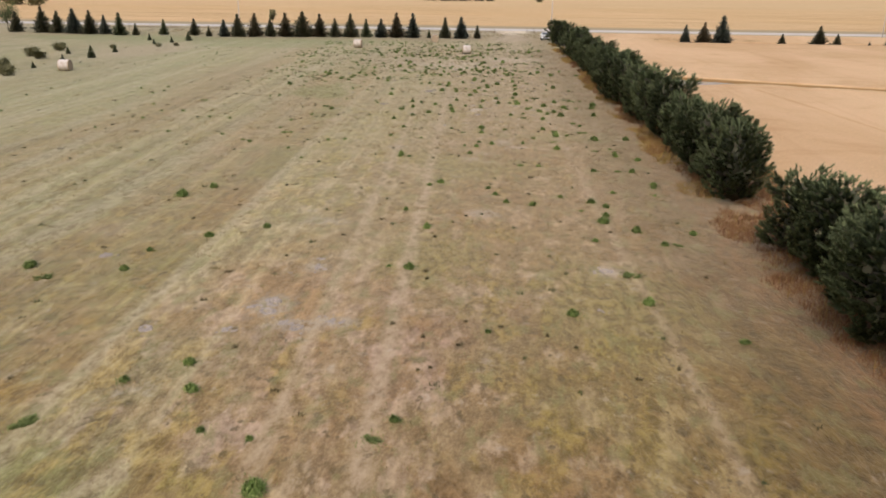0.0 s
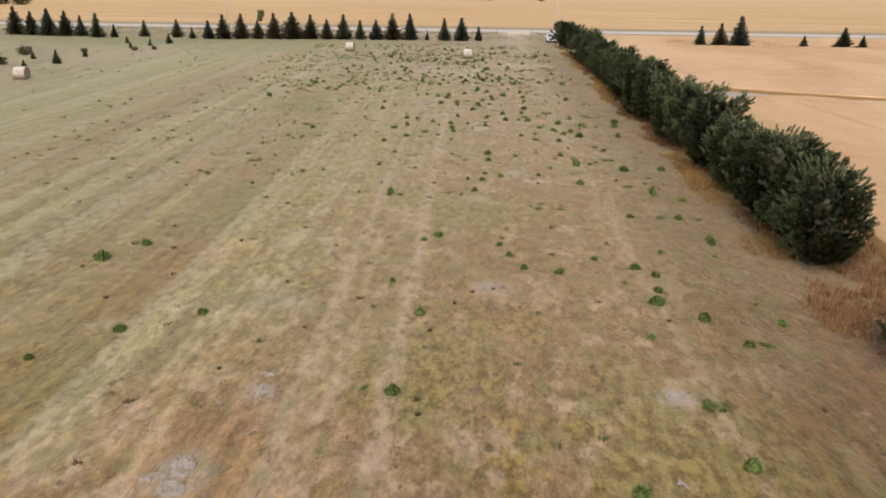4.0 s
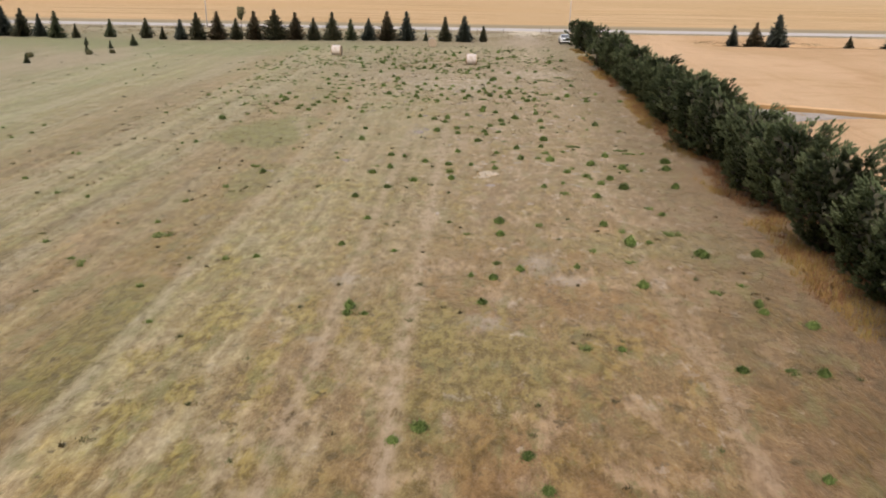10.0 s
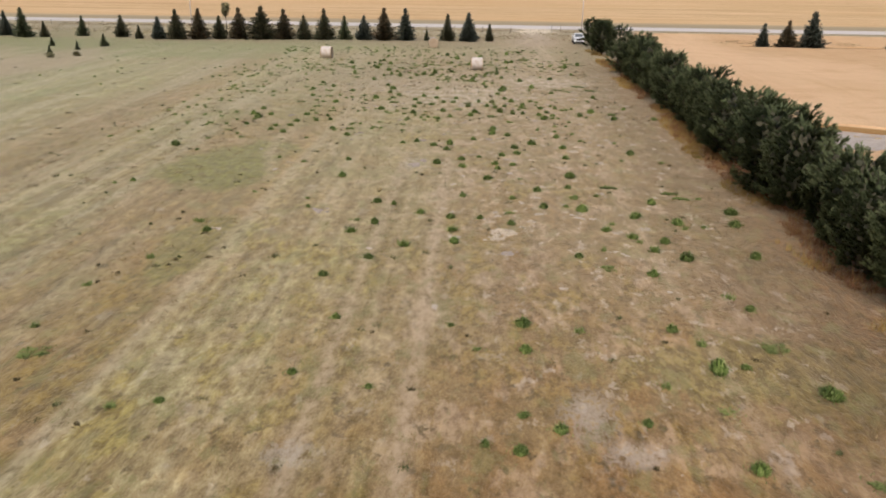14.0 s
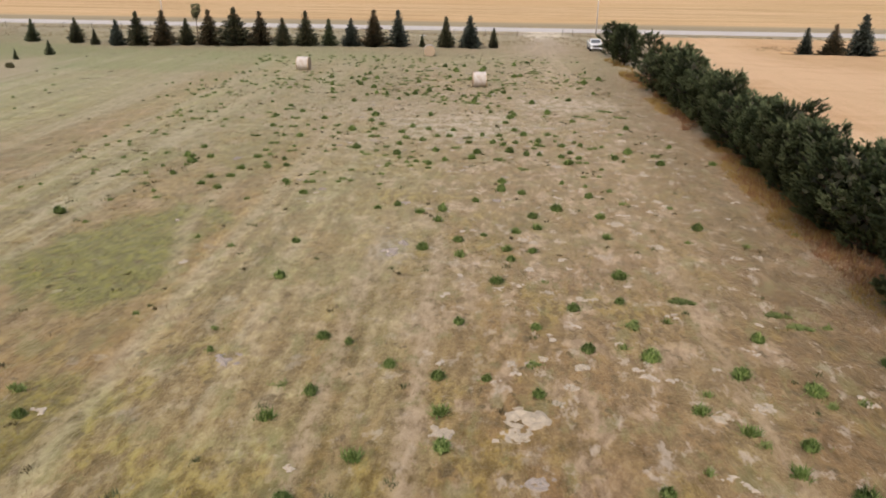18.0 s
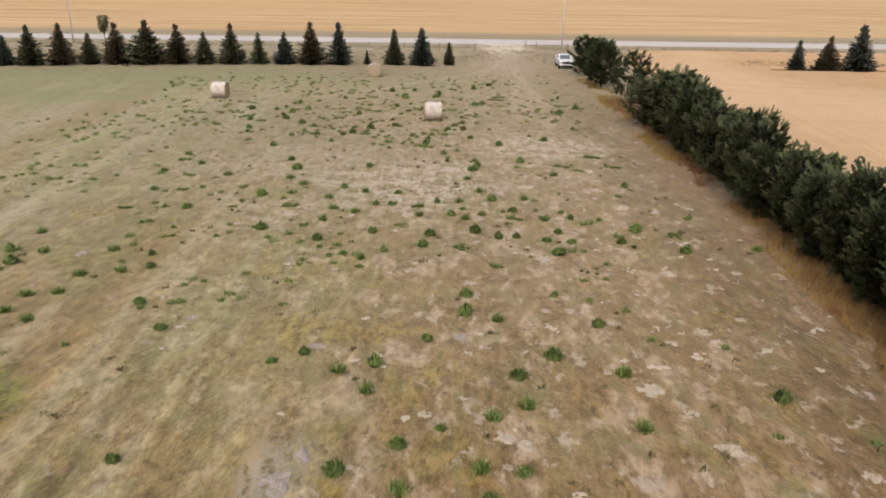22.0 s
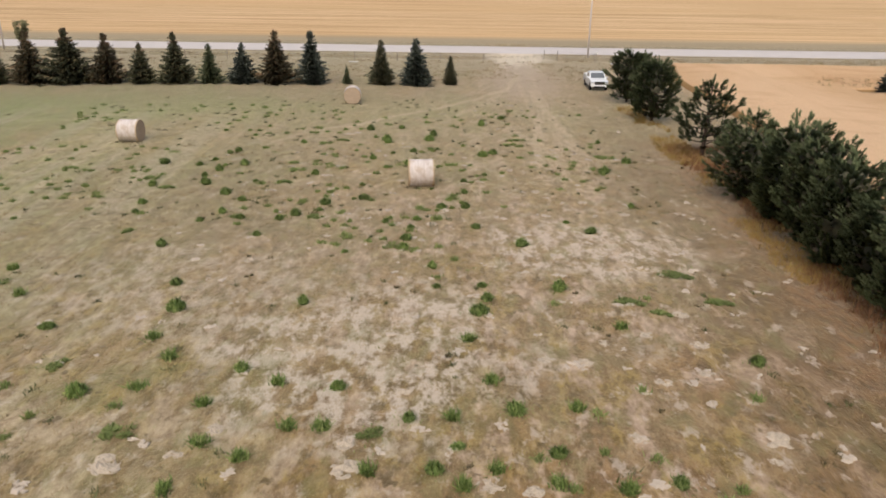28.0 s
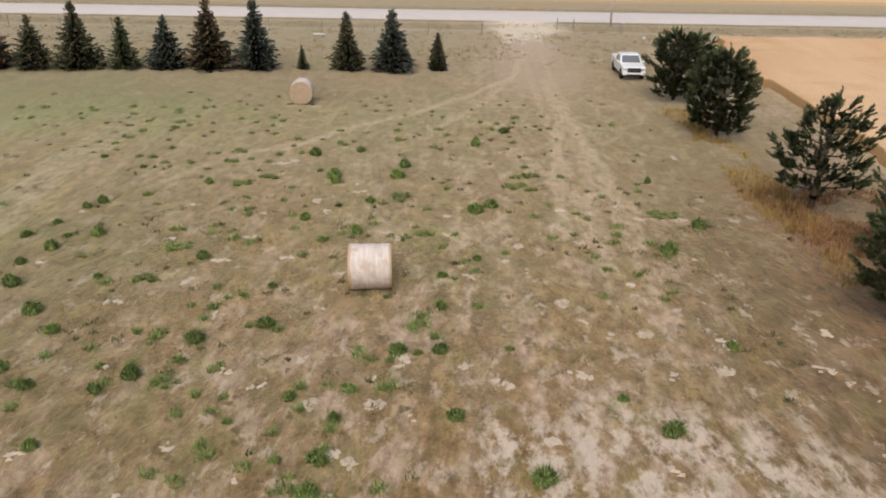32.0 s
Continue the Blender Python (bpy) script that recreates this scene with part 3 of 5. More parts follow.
# ---- the ground: one sheet to the horizon ----
def graded(edges):
    """Coordinates that step finely inside and coarsely outside: (from, to, step) rows."""
    out = []
    for a, b, s in edges:
        n = max(1, round((b - a) / s))
        out += [a + (b - a) * i / n for i in range(n)]
    return np.array(out + [edges[-1][1]])


gx = graded([(-4000, -400, 400), (-400, -120, 28), (-120, -45, 2.5), (-45, 22, 0.55), (22, 120, 3), (120, 400, 35), (400, 4000, 400)])
gy = graded([(-500, -20, 60), (-20, 8, 3), (8, 140, 0.55), (140, 182, 0.8), (182, 203, 1.5), (203, 208, 1.0), (208, 220, 4), (220, 225, 1.0), (225, 420, 15), (420, 4500, 340)])
X, Y = np.meshgrid(gx, gy)


def wave(x, y, s, seed):
    return noise.noise(Vector((x * s + seed, y * s, seed * 1.7)))


def dip(x, y):
    """How far the land falls away to the north-east, in the wheat."""
    def ease(a, b, v):
        t = min(1.0, max(0.0, (v - a) / (b - a)))
        return t * t * (3 - 2 * t)
    return -0.75 * ease(22, 40, x) * ease(115, 178, y) * ease(198, 186, y)


def ground_height(x, y):
    """Rough sward inside the field, a shallow ditch on either side of the road."""
    z = 0.0
    if -45 < x < 22 and 8 < y < 182:
        z += 0.045 * wave(x, y, 0.9, 3.1) + 0.03 * wave(x, y, 1.9, 8.3) - 0.015
    ditch = math.exp(-(((y - 205.0) / 1.6) ** 2)) + math.exp(-(((y - 222.0) / 1.6) ** 2))
    drive = math.exp(-(((x - 2.8) / 4.0) ** 4)) if y < 214 else 0.0
    return z + dip(x, y) - 0.45 * ditch * (1 - drive)


Z = np.array([ground_height(x, y) for x, y in zip(X.ravel(), Y.ravel())])
nx, ny = len(gx), len(gy)
idx = np.arange(nx * ny).reshape(ny, nx)
quads = np.stack([idx[:-1, :-1], idx[:-1, 1:], idx[1:, 1:], idx[1:, :-1]], -1).reshape(-1, 4)
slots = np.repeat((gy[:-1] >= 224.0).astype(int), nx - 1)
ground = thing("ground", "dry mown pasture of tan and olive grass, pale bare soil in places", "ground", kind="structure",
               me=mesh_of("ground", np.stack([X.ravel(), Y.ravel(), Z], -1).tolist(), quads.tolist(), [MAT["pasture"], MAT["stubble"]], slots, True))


def road():
    """A crowned gravel road with rounded shoulders."""
    prof = [(207.6, -0.35), (208.6, 0.02), (209.2, 0.12), (211.5, 0.20), (213.8, 0.25), (216.2, 0.20), (218.4, 0.12), (219.0, 0.02), (220.2, -0.35)]
    xs = graded([(-1500, -150, 90), (-150, 150, 3), (150, 1500, 90)])
    verts = [(x, y + 0.10 * wave(x, y, 0.15, 5.0), z) for x in xs for y, z in prof]
    n = len(prof)
    faces = [(i * n + j, (i + 1) * n + j, (i + 1) * n + j + 1, i * n + j + 1) for i in range(len(xs) - 1) for j in range(n - 1)]
    faces.append(tuple(range(n)))
    shoulder = [1 if j in (0, 1, 6, 7) else 0 for i in range(len(xs) - 1) for j in range(n - 1)] + [0]
    return thing("road", "straight pale gravel road across the end of the field", "road", kind="structure", me=mesh_of("road", verts, faces, [MAT["gravel"], MAT["pasture"]], shoulder, True))


road()


# ---- the standing wheat east of the pines ----
def wheat():
    """The crop as a thick sheet with steep ragged faces at its edges, the gully and the spruce strip."""
    def bend(x, y):
        return (3.0 - 0.40 * (min(x, 50) - 26) - 0.4 * wave(x, 1, 0.1, 6.0)) * math.exp(-(((y - 101) / 16) ** 2))

    def inside(x, y):
        edge = 19.5 + 0.9 * wave(3, y, 0.12, 2.0) + (2.0 * max(0, (y - 185)) / 12)
        if x < edge or y > 197.2 or y < -60:
            return False
        if y < 101.9 and 101 - y < 3.2 + 6.0 * math.exp(-(((x - 23) / 6.0) ** 2)) + 0.5 * wave(x, 5, 0.3, 4.0):
            return False
        return not (x > 39.0 and abs(y - 181.9) < 1.35)

    xs = graded([(18, 30, 0.45), (30, 60, 0.9), (60, 110, 2.0), (110, 400, 15), (400, 1600, 150)])
    ys = graded([(-62, 20, 3.0), (20, 88, 1.5), (88, 100.0, 0.3), (100.0, 100.2, 0.1), (100.2, 101.8, 0.4), (101.8, 102.0, 0.1), (102, 104.4, 0.3), (104.4, 110, 0.8), (110, 168, 1.4),
                 (168, 180.5, 1.2), (180.5, 180.7, 0.1), (180.7, 183.1, 0.6), (183.1, 183.3, 0.1), (183.3, 196, 1.2), (196, 197.1, 0.5), (197.1, 197.3, 0.1), (197.3, 198, 0.5)])
    verts, faces = [], []
    for y in ys:
        for x in xs:
            z = 0.62 + 0.05 * wave(x, y, 0.25, 1.0) + 0.05 * wave(x, y, 0.9, 2.5)
            z *= min(1.0, max(0.8, 0.8 + 0.15 * (x - 19.5 - 0.9 * wave(3, y, 0.12, 2.0))))
            verts.append((x, y + bend(x, y), (z if inside(x, y) else -0.04) + dip(x, y)))
    n = len(xs)
    for j in range(len(ys) - 1):
        for i in range(n - 1):
            q = (j * n + i, j * n + i + 1, (j + 1) * n + i + 1, (j + 1) * n + i)
            if any(verts[a][2] - dip(verts[a][0], verts[a][1]) > 0 for a in q):
                faces.append(q)
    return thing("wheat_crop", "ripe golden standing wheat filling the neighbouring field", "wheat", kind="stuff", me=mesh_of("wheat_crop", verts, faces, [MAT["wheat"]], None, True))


wheat()


def slough():
    """A shallow rubbly hollow that tapers into the gully."""
    xs, ys = graded([(19.5, 36, 0.5)]), graded([(92.5, 107, 0.5)])
    verts = [(x, y, 0.03 + 0.05 * wave(x, y, 0.8, 2.0) + 0.05 * wave(x, y, 2.1, 6.0)) for y in ys for x in xs]
    n = len(xs)
    faces = [(j * n + i, j * n + i + 1, (j + 1) * n + i + 1, (j + 1) * n + i) for j in range(len(ys) - 1) for i in range(n - 1)]
    thing("slough", "dry grey rubbly hollow between the wheat strips", "ground", kind="structure", me=mesh_of("slough", verts, faces, [MAT["mud"]]))


slough()


# ---- trees ----
def lump(c, rad, r, verts, faces):
    """A small uneven dark lump set inside the crown to block light and paint its shade."""
    m = len(verts)
    ring = 6
    for k, (q, z) in enumerate(((0.75, -0.45), (0.85, 0.25))):
        for i in range(ring):
            a = 2 * math.pi * (i + 0.5 * k) / ring
            w = rad * q * r.uniform(0.75, 1.1)
            verts.append(c + Vector((math.cos(a) * w, math.sin(a) * w, z * rad)))
    verts.append(c + Vector((0, 0, rad * 0.75)))
    verts.append(c + Vector((0, 0, -rad * 0.6)))
    for i in range(ring):
        j = (i + 1) % ring
        faces += [(m + i, m + j, m + ring + i), (m + j, m + ring + j, m + ring + i), (m + ring + i, m + ring + j, m + 12), (m + j, m + i, m + 13)]


def pine_meshes(seed, height=5.3, spread=2.4, limbs=34, dense=1.0, low=0.10, peak=0.0, core=1.0):
    """A broad pine: bent trunk, upswept limbs, each ending in many bottle-brush shoots of needles, over dark lumps
    added as its shaded, twiggy heart.
    """
    r = random.Random(seed)
    g = np.random.default_rng(seed)
    lean = Vector((r.uniform(-0.35, 0.35), r.uniform(-0.35, 0.35), 0))
    rise_all = height * 0.86
    trunk = [Vector((0, 0, -0.1)) + lean * (i / 7) ** 1.5 + Vector((r.uniform(-0.06, 0.06), r.uniform(-0.06, 0.06), rise_all * i / 7)) for i in range(8)]
    woods = [tube(trunk, [0.15 * (1 - i / 8.3) + 0.012 for i in range(8)], 8)]
    shoots = [(trunk[7] - Vector((0, 0, 0.1)), Vector((0.05 * k, 0.06 - 0.04 * k, 1)).normalized(), 0.55 + 0.12 * k, 0.9) for k in range(3)]
    verts, faces = [], []

    def profile(h):
        return (4 * min(1, 0.10 + 0.86 * h) * (1 - 0.10 - 0.86 * h)) ** 0.55 * (1 - h * h) ** peak

    sectors = [r.uniform(0.68, 1.22) for _ in range(7)]
    for k in range(limbs):
        h = low + (0.97 - low) * (k + r.random() * 0.8) / limbs
        at = trunk[min(6, int(h * 7))].lerp(trunk[min(7, int(h * 7) + 1)], h * 7 - int(h * 7))
        a = k * 2.4 + r.uniform(-0.5, 0.5)
        reach = spread * profile(h) * r.uniform(0.72, 1.1) * sectors[int((a % 6.283) / 0.898) % 7] + 0.15
        out, side = Vector((math.cos(a), math.sin(a), 0)), Vector((-math.sin(a), math.cos(a), 0))
        rise = reach * (0.10 + 0.55 * h) + r.uniform(-0.05, 0.15)
        pts = [at, at + out * reach * 0.4 + Vector((0, 0, rise * 0.2)), at + out * reach * 0.75 + Vector((0, 0, rise * 0.55)), at + out * reach * 0.95 + Vector((0, 0, rise))]
        woods.append(tube(pts, [0.045 * (1.15 - h) + 0.012, 0.03 * (1.15 - h) + 0.01, 0.016, 0.006], 5))
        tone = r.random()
        for j in range(int((5 + 13 * reach / spread) * dense)):
            t = 1 - 0.85 * r.random() ** 1.3
            p = pts[1].lerp(pts[2], t * 2) if t < 0.5 else pts[2].lerp(pts[3], t * 2 - 1)
            wide = side * r.uniform(-1, 1) * reach * 0.42 * (1.15 - 0.45 * t)
            p = p + wide + Vector((0, 0, r.uniform(-0.22, 0.16)))
            way = (out * r.uniform(0.3, 1.0) + wide * 0.8 / max(0.3, reach) + Vector((0, 0, r.uniform(0.15, 0.95)))).normalized()
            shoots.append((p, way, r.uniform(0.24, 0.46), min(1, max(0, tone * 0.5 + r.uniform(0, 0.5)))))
        if core:
            lump(pts[1], 0.32 * core * (0.5 + 0.5 * reach / spread), r, verts, faces)
            lump(pts[2], 0.22 * core * (0.5 + 0.5 * reach / spread), r, verts, faces)
    for i in range(1, 7):
        lump(trunk[i], (0.18 + spread * 0.30 * profile(i / 7)) * max(0.35, core), r, verts, faces)
    inner = len(faces)
    mid = trunk[3]
    normals = [tuple((Vector(v) - mid).normalized()) for v in verts]
    tones = [0.0] * len(verts)
    # needles: thin triangles set round each shoot, shorter towards its tip
    per = 30
    base = np.array([tuple(q[0]) for q in shoots]).repeat(per, 0)
    axis = np.array([tuple(q[1]) for q in shoots]).repeat(per, 0)
    length = np.array([q[2] for q in shoots]).repeat(per)[:, None]
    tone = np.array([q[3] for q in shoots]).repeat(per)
    n = len(base)
    u = np.cross(axis, g.normal(0, 1, (n, 3)))
    u /= np.linalg.norm(u, axis=1)[:, None]
    w = np.cross(axis, u)
    s = g.random(n)[:, None]
    needle = (u * 0.8 + axis * (0.45 + 0.7 * s)) * g.uniform(0.11, 0.19, (n, 1)) * (1.15 - 0.45 * s)
    root = base + axis * length * s
    half = w * g.uniform(0.026, 0.046, (n, 1))
    tri = np.stack([root - half, root + half, root + needle], 1)
    face_n = np.cross(tri[:, 1] - tri[:, 0], tri[:, 2] - tri[:, 0])
    flip = (face_n * u).sum(1) < 0
    tri[flip, 0], tri[flip, 1] = tri[flip, 1].copy(), tri[flip, 0].copy()
    away = root - np.array(tuple(mid))
    away /= np.linalg.norm(away, axis=1)[:, None]
    nrm = u * 0.9 + away * 0.8 + axis * 0.3
    nrm /= np.linalg.norm(nrm, axis=1)[:, None]
    m = len(verts)
    verts = [tuple(v) for v in verts] + [tuple(v) for v in tri.reshape(-1, 3)]
    faces += [(m + 3 * i, m + 3 * i + 1, m + 3 * i + 2) for i in range(n)]
    normals += [tuple(v) for v in nrm.repeat(3, 0)]
    # paler towards each shoot's tip: light and shade put into the needle tone
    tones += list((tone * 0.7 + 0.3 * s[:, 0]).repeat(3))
    k = height / max(v[2] for v in verts)
    wv, wf = joined(woods)
    wood = mesh_of("pine_trunk", [Vector(v) * k for v in wv], wf, [MAT["bark"]], None, True)
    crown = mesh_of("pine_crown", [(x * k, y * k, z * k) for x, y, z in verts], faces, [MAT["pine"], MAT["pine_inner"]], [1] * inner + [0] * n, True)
    crown.attributes.new("lit_growth", "FLOAT", "POINT").data.foreach_set("value", np.array(tones, dtype=np.float32))
    crown.normals_split_custom_set_from_vertices(normals)
    return wood, crown


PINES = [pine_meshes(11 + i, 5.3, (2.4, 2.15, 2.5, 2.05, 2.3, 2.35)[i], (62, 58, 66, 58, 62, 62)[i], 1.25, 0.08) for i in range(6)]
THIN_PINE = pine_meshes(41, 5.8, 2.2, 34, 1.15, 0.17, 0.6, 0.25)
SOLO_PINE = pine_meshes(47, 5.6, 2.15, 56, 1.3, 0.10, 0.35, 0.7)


def pine(x, y, scale, meshes, turn, label, shape=(1.0, 1.0)):
    ob = thing("pine_tree", label, "pine tree", pose(x, y, -0.03, 0, 0, turn) @ Matrix.Diagonal((scale * shape[0], scale * shape[0], scale * shape[1], 1)), "pines along the field edge")
    part("trunk", meshes[0], ob, "brown rough bark")
    part("crown", meshes[1], ob)
    return ob


dense = "dense dark green pine in a row beside the field"
# each stretch of the row: first trunk, last trunk, number of trees, height factor; gaps between the stretches
k = 0
for y0, y1, count, tall in ((8.5, 32.2, 8, 1.0), (42.3, 61.8, 7, 1.0), (68.4, 84.6, 6, 1.04), (91.2, 94.4, 2, 1.0), (98.4, 134.6, 13, 0.98)):
    for i in range(count):
        y = y0 + (y1 - y0) * i / (count - 1) + (rng.uniform(-0.35, 0.35) if 0 < i < count - 1 else 0)
        s = rng.choice((0.80, 0.90, 0.97, 1.03, 1.10)) * rng.uniform(0.97, 1.03) * tall
        pine(16.6 - 0.024 * y + (0.3 if y < 62 else 0.1) + rng.uniform(-0.3, 0.3), y, s, PINES[(k * 5 + rng.randrange(2)) % 6], rng.uniform(0, 360), dense, (rng.uniform(0.88, 1.08), 1.0))
        k += 1
pine(12.9, 139.0, 1.0, PINES[0], 75, "broad low pine at the end of the dense row", (1.08, 0.84))
pine(14.6, 144.2, 0.78, THIN_PINE, 200, "small open-crowned pine behind the dense row")
pine(12.9, 149.4, 1.0, THIN_PINE, 30, "open-crowned solitary pine in tall rusty grass")
pine(11.9, 161.7, 1.0, SOLO_PINE, 140, "upright dark pine beside tall golden grass near the drive")
pine(11.4, 170.9, 0.94, SOLO_PINE, 250, "bushy pine beside the parked pickup")
pine(12.9, 172.2, 0.86, THIN_PINE, 20, "bushy pine beside the parked pickup")


def spruce_meshes(seed, slim, mat, gap=0.0, cone=False):
    """A unit-high spruce: whorls of layered boughs with upturned ragged ends on a straight trunk."""
    r = random.Random(seed)
    wood = [tube([(0, 0, -0.01), (0, 0, 0.5), (0, 0, 0.985)], [0.022, 0.013, 0.003], 7)]
    verts, faces, slots = [], [], []
    levels = 30
    lobes = [(r.uniform(0, 6.28), r.uniform(0.04, 0.12), r.randint(2, 4)) for _ in range(3)]
    for k in range(levels):
        h = 0.04 + 0.93 * (k / levels) ** 0.95
        prof = (1 - h) ** 0.88 * (0.88 if h < 0.08 else 1.0)
        bough = slim * prof * r.uniform(0.84, 1.12) + 0.006
        n = max(3, int(13 * (1 - h) + 3))
        for i in range(n):
            a = 2 * math.pi * (i + r.random() * 0.9) / n + k
            lump = 1 + sum(amp * math.sin(m * a + ph + 5 * h) for ph, amp, m in lobes)
            reach = bough * r.uniform(0.70, 1.16) * lump * 1.06
            if r.random() < gap:
                continue
            out, side = Vector((math.cos(a), math.sin(a), 0)), Vector((-math.sin(a), math.cos(a), 0))
            droop = r.uniform(0.05, 0.30) if h < 0.8 else -0.3
            hh = h + r.uniform(-0.012, 0.012)
            for j in range(6):
                t = (j + 0.6) / 6
                base = out * reach * t * 0.9 + Vector((0, 0, hh - droop * reach * t + 0.22 * reach * t ** 3))
                w = reach * 0.36 * (1.05 - 0.65 * t)
                for sgn in (-1, 1):
                    tip = base + side * sgn * w * r.uniform(0.7, 1.2) + out * reach * r.uniform(0.12, 0.28) + Vector((0, 0, -0.04 * reach + r.uniform(-0.012, 0.014)))
                    m = len(verts)
                    verts += [base - out * reach * 0.09, base + out * reach * 0.13 + Vector((0, 0, 0.014)), tip]
                    faces.append((m, m + 1, m + 2))
                    slots.append(1 if cone and h > 0.74 and r.random() < 0.65 else 0)
                m = len(verts)
                verts += [base + side * 0.05 * slim, base - side * 0.05 * slim, base + out * reach * 0.2 - Vector((0, 0, 0.03 + 0.025 * r.random()))]
                faces.append((m, m + 1, m + 2))
                slots.append(0)
    return (mesh_of("spruce_trunk", *joined(wood), [MAT["bark"]], None, True), mesh_of("spruce_crown", verts, faces, [mat, MAT["cone"]], slots))


SPRUCE = {
    "blue": spruce_meshes(1, 0.40, MAT["spruce_blue"]), "blue_slim": spruce_meshes(2, 0.33, MAT["spruce_blue"]),
    "green": spruce_meshes(3, 0.38, MAT["spruce_green"]), "green_slim": spruce_meshes(4, 0.31, MAT["spruce_green"]),
    "brown": spruce_meshes(5, 0.39, MAT["spruce_brown"], 0.06, True), "coned": spruce_meshes(6, 0.37, MAT["spruce_green"], 0.05, True),
    "pale": spruce_meshes(7, 0.33, MAT["spruce_pale"], 0.15), "thin": spruce_meshes(8, 0.27, MAT["spruce_pale"], 0.25),
    "wide": spruce_meshes(9, 0.45, MAT["spruce_green"], 0.06, True),
}
SPRUCE_LABEL = {
    "blue": "dense blue-green spruce with layered boughs, grass round its foot", "blue_slim": "upright blue-green spruce in the roadside row",
    "green": "dark green conical spruce in the roadside row", "green_slim": "slim dark green spruce by the field edge",
    "brown": "spruce with browned needles and a cone-laden rusty top", "coned": "dark spruce with rust-brown cones at its top",
    "pale": "small thin olive spruce with gaps between its boughs", "thin": "spindly young spruce standing in grass",
    "wide": "broad dark spruce with a bent coned top",
}


def spruce(x, y, height, kind, turn=0.0, group="spruces along the road"):
    ob = thing("spruce_tree", SPRUCE_LABEL[kind], "spruce tree", pose(x, y, dip(x, y) - 0.02, 0, 0, turn) @ Matrix.Diagonal((height * 1.02, height * 1.02, height, 1)), group)
    part("trunk", SPRUCE[kind][0], ob)
    part("crown", SPRUCE[kind][1], ob)


ROW_MIDDLE = [
    (-64.0, 173.0, 4.0, "blue"), (-60.9, 173.5, 5.3, "green"), (-57.2, 174.5, 5.5, "brown"), (-53.8, 175.3, 4.2, "green"), (-50.4, 176, 5.6, "brown"),
    (-46.5, 176.6, 6.0, "wide"), (-42.6, 177.2, 5.4, "brown"), (-39.1, 177.6, 4.4, "coned"), (-35.5, 178, 5.5, "coned"), (-31.9, 178.4, 4.3, "pale"),
    (-28.4, 178.7, 4.4, "blue"), (-24.8, 178.9, 5.8, "brown"), (-21.0, 179.1, 5.8, "blue_slim"), (-17.25, 179.3, 2.1, "thin"),
    (-13.5, 179.4, 4.9, "green_slim"), (-9.75, 179.5, 5.1, "blue"), (-6.05, 180, 3.2, "green_slim")]
ROW_WEST = [
    (-109.8, 176.7, 6.3, "green"), (-105.4, 175.7, 5.3, "green"), (-100.9, 174.7, 6.0, "blue"), (-96.4, 173.8, 5.6, "green"), (-93.3, 174.5, 4.6, "blue_slim"),
    (-88.4, 172.0, 5.3, "pale"), (-84.9, 172.7, 2.9, "green_slim"), (-79.6, 176.0, 3.7, "pale"), (-72.0, 175.5, 4.0, "green"), (-67.6, 173, 2.5, "green_slim"), (-116.5, 177, 5.0, "green")]
ROW_EAST = [
    (42.0, 182.2, 4.7, "blue_slim"), (46.2, 182.3, 5.3, "brown"), (50.2, 182.0, 6.9, "blue"), (63.7, 182.0, 2.9, "green"), (72.0, 182.2, 4.8, "wide"),
    (76.0, 182.3, 3.1, "green"), (83.2, 182.3, 1.4, "green"), (87.2, 182.3, 2.5, "green"), (95.5, 182.3, 3.6, "green")]
YOUNG = [
    (-75.2, 158.6, 1.5, "pale"), (-69.9, 149, 1.2, "pale"), (-68.3, 153.8, 1.5, "thin"), (-67.0, 159.5, 2.1, "pale"), (-67.8, 120.5, 2.2, "pale"),
    (-69.0, 131, 1.5, "pale"), (-75.1, 126.3, 1.4, "pale"), (-68.2, 104.6, 1.1, "pale"), (-70.3, 116.1, 1.1, "pale"), (-74.8, 109, 0.8, "pale")]
for row, group in ((ROW_MIDDLE, "spruces along the road"), (ROW_WEST, "spruces along the road"), (ROW_EAST, "spruces in the wheat"), (YOUNG, "young spruces at the west side")):
    for x, y, hgt, kind in row:
        spruce(x, y, hgt, kind, rng.uniform(0, 360), group)


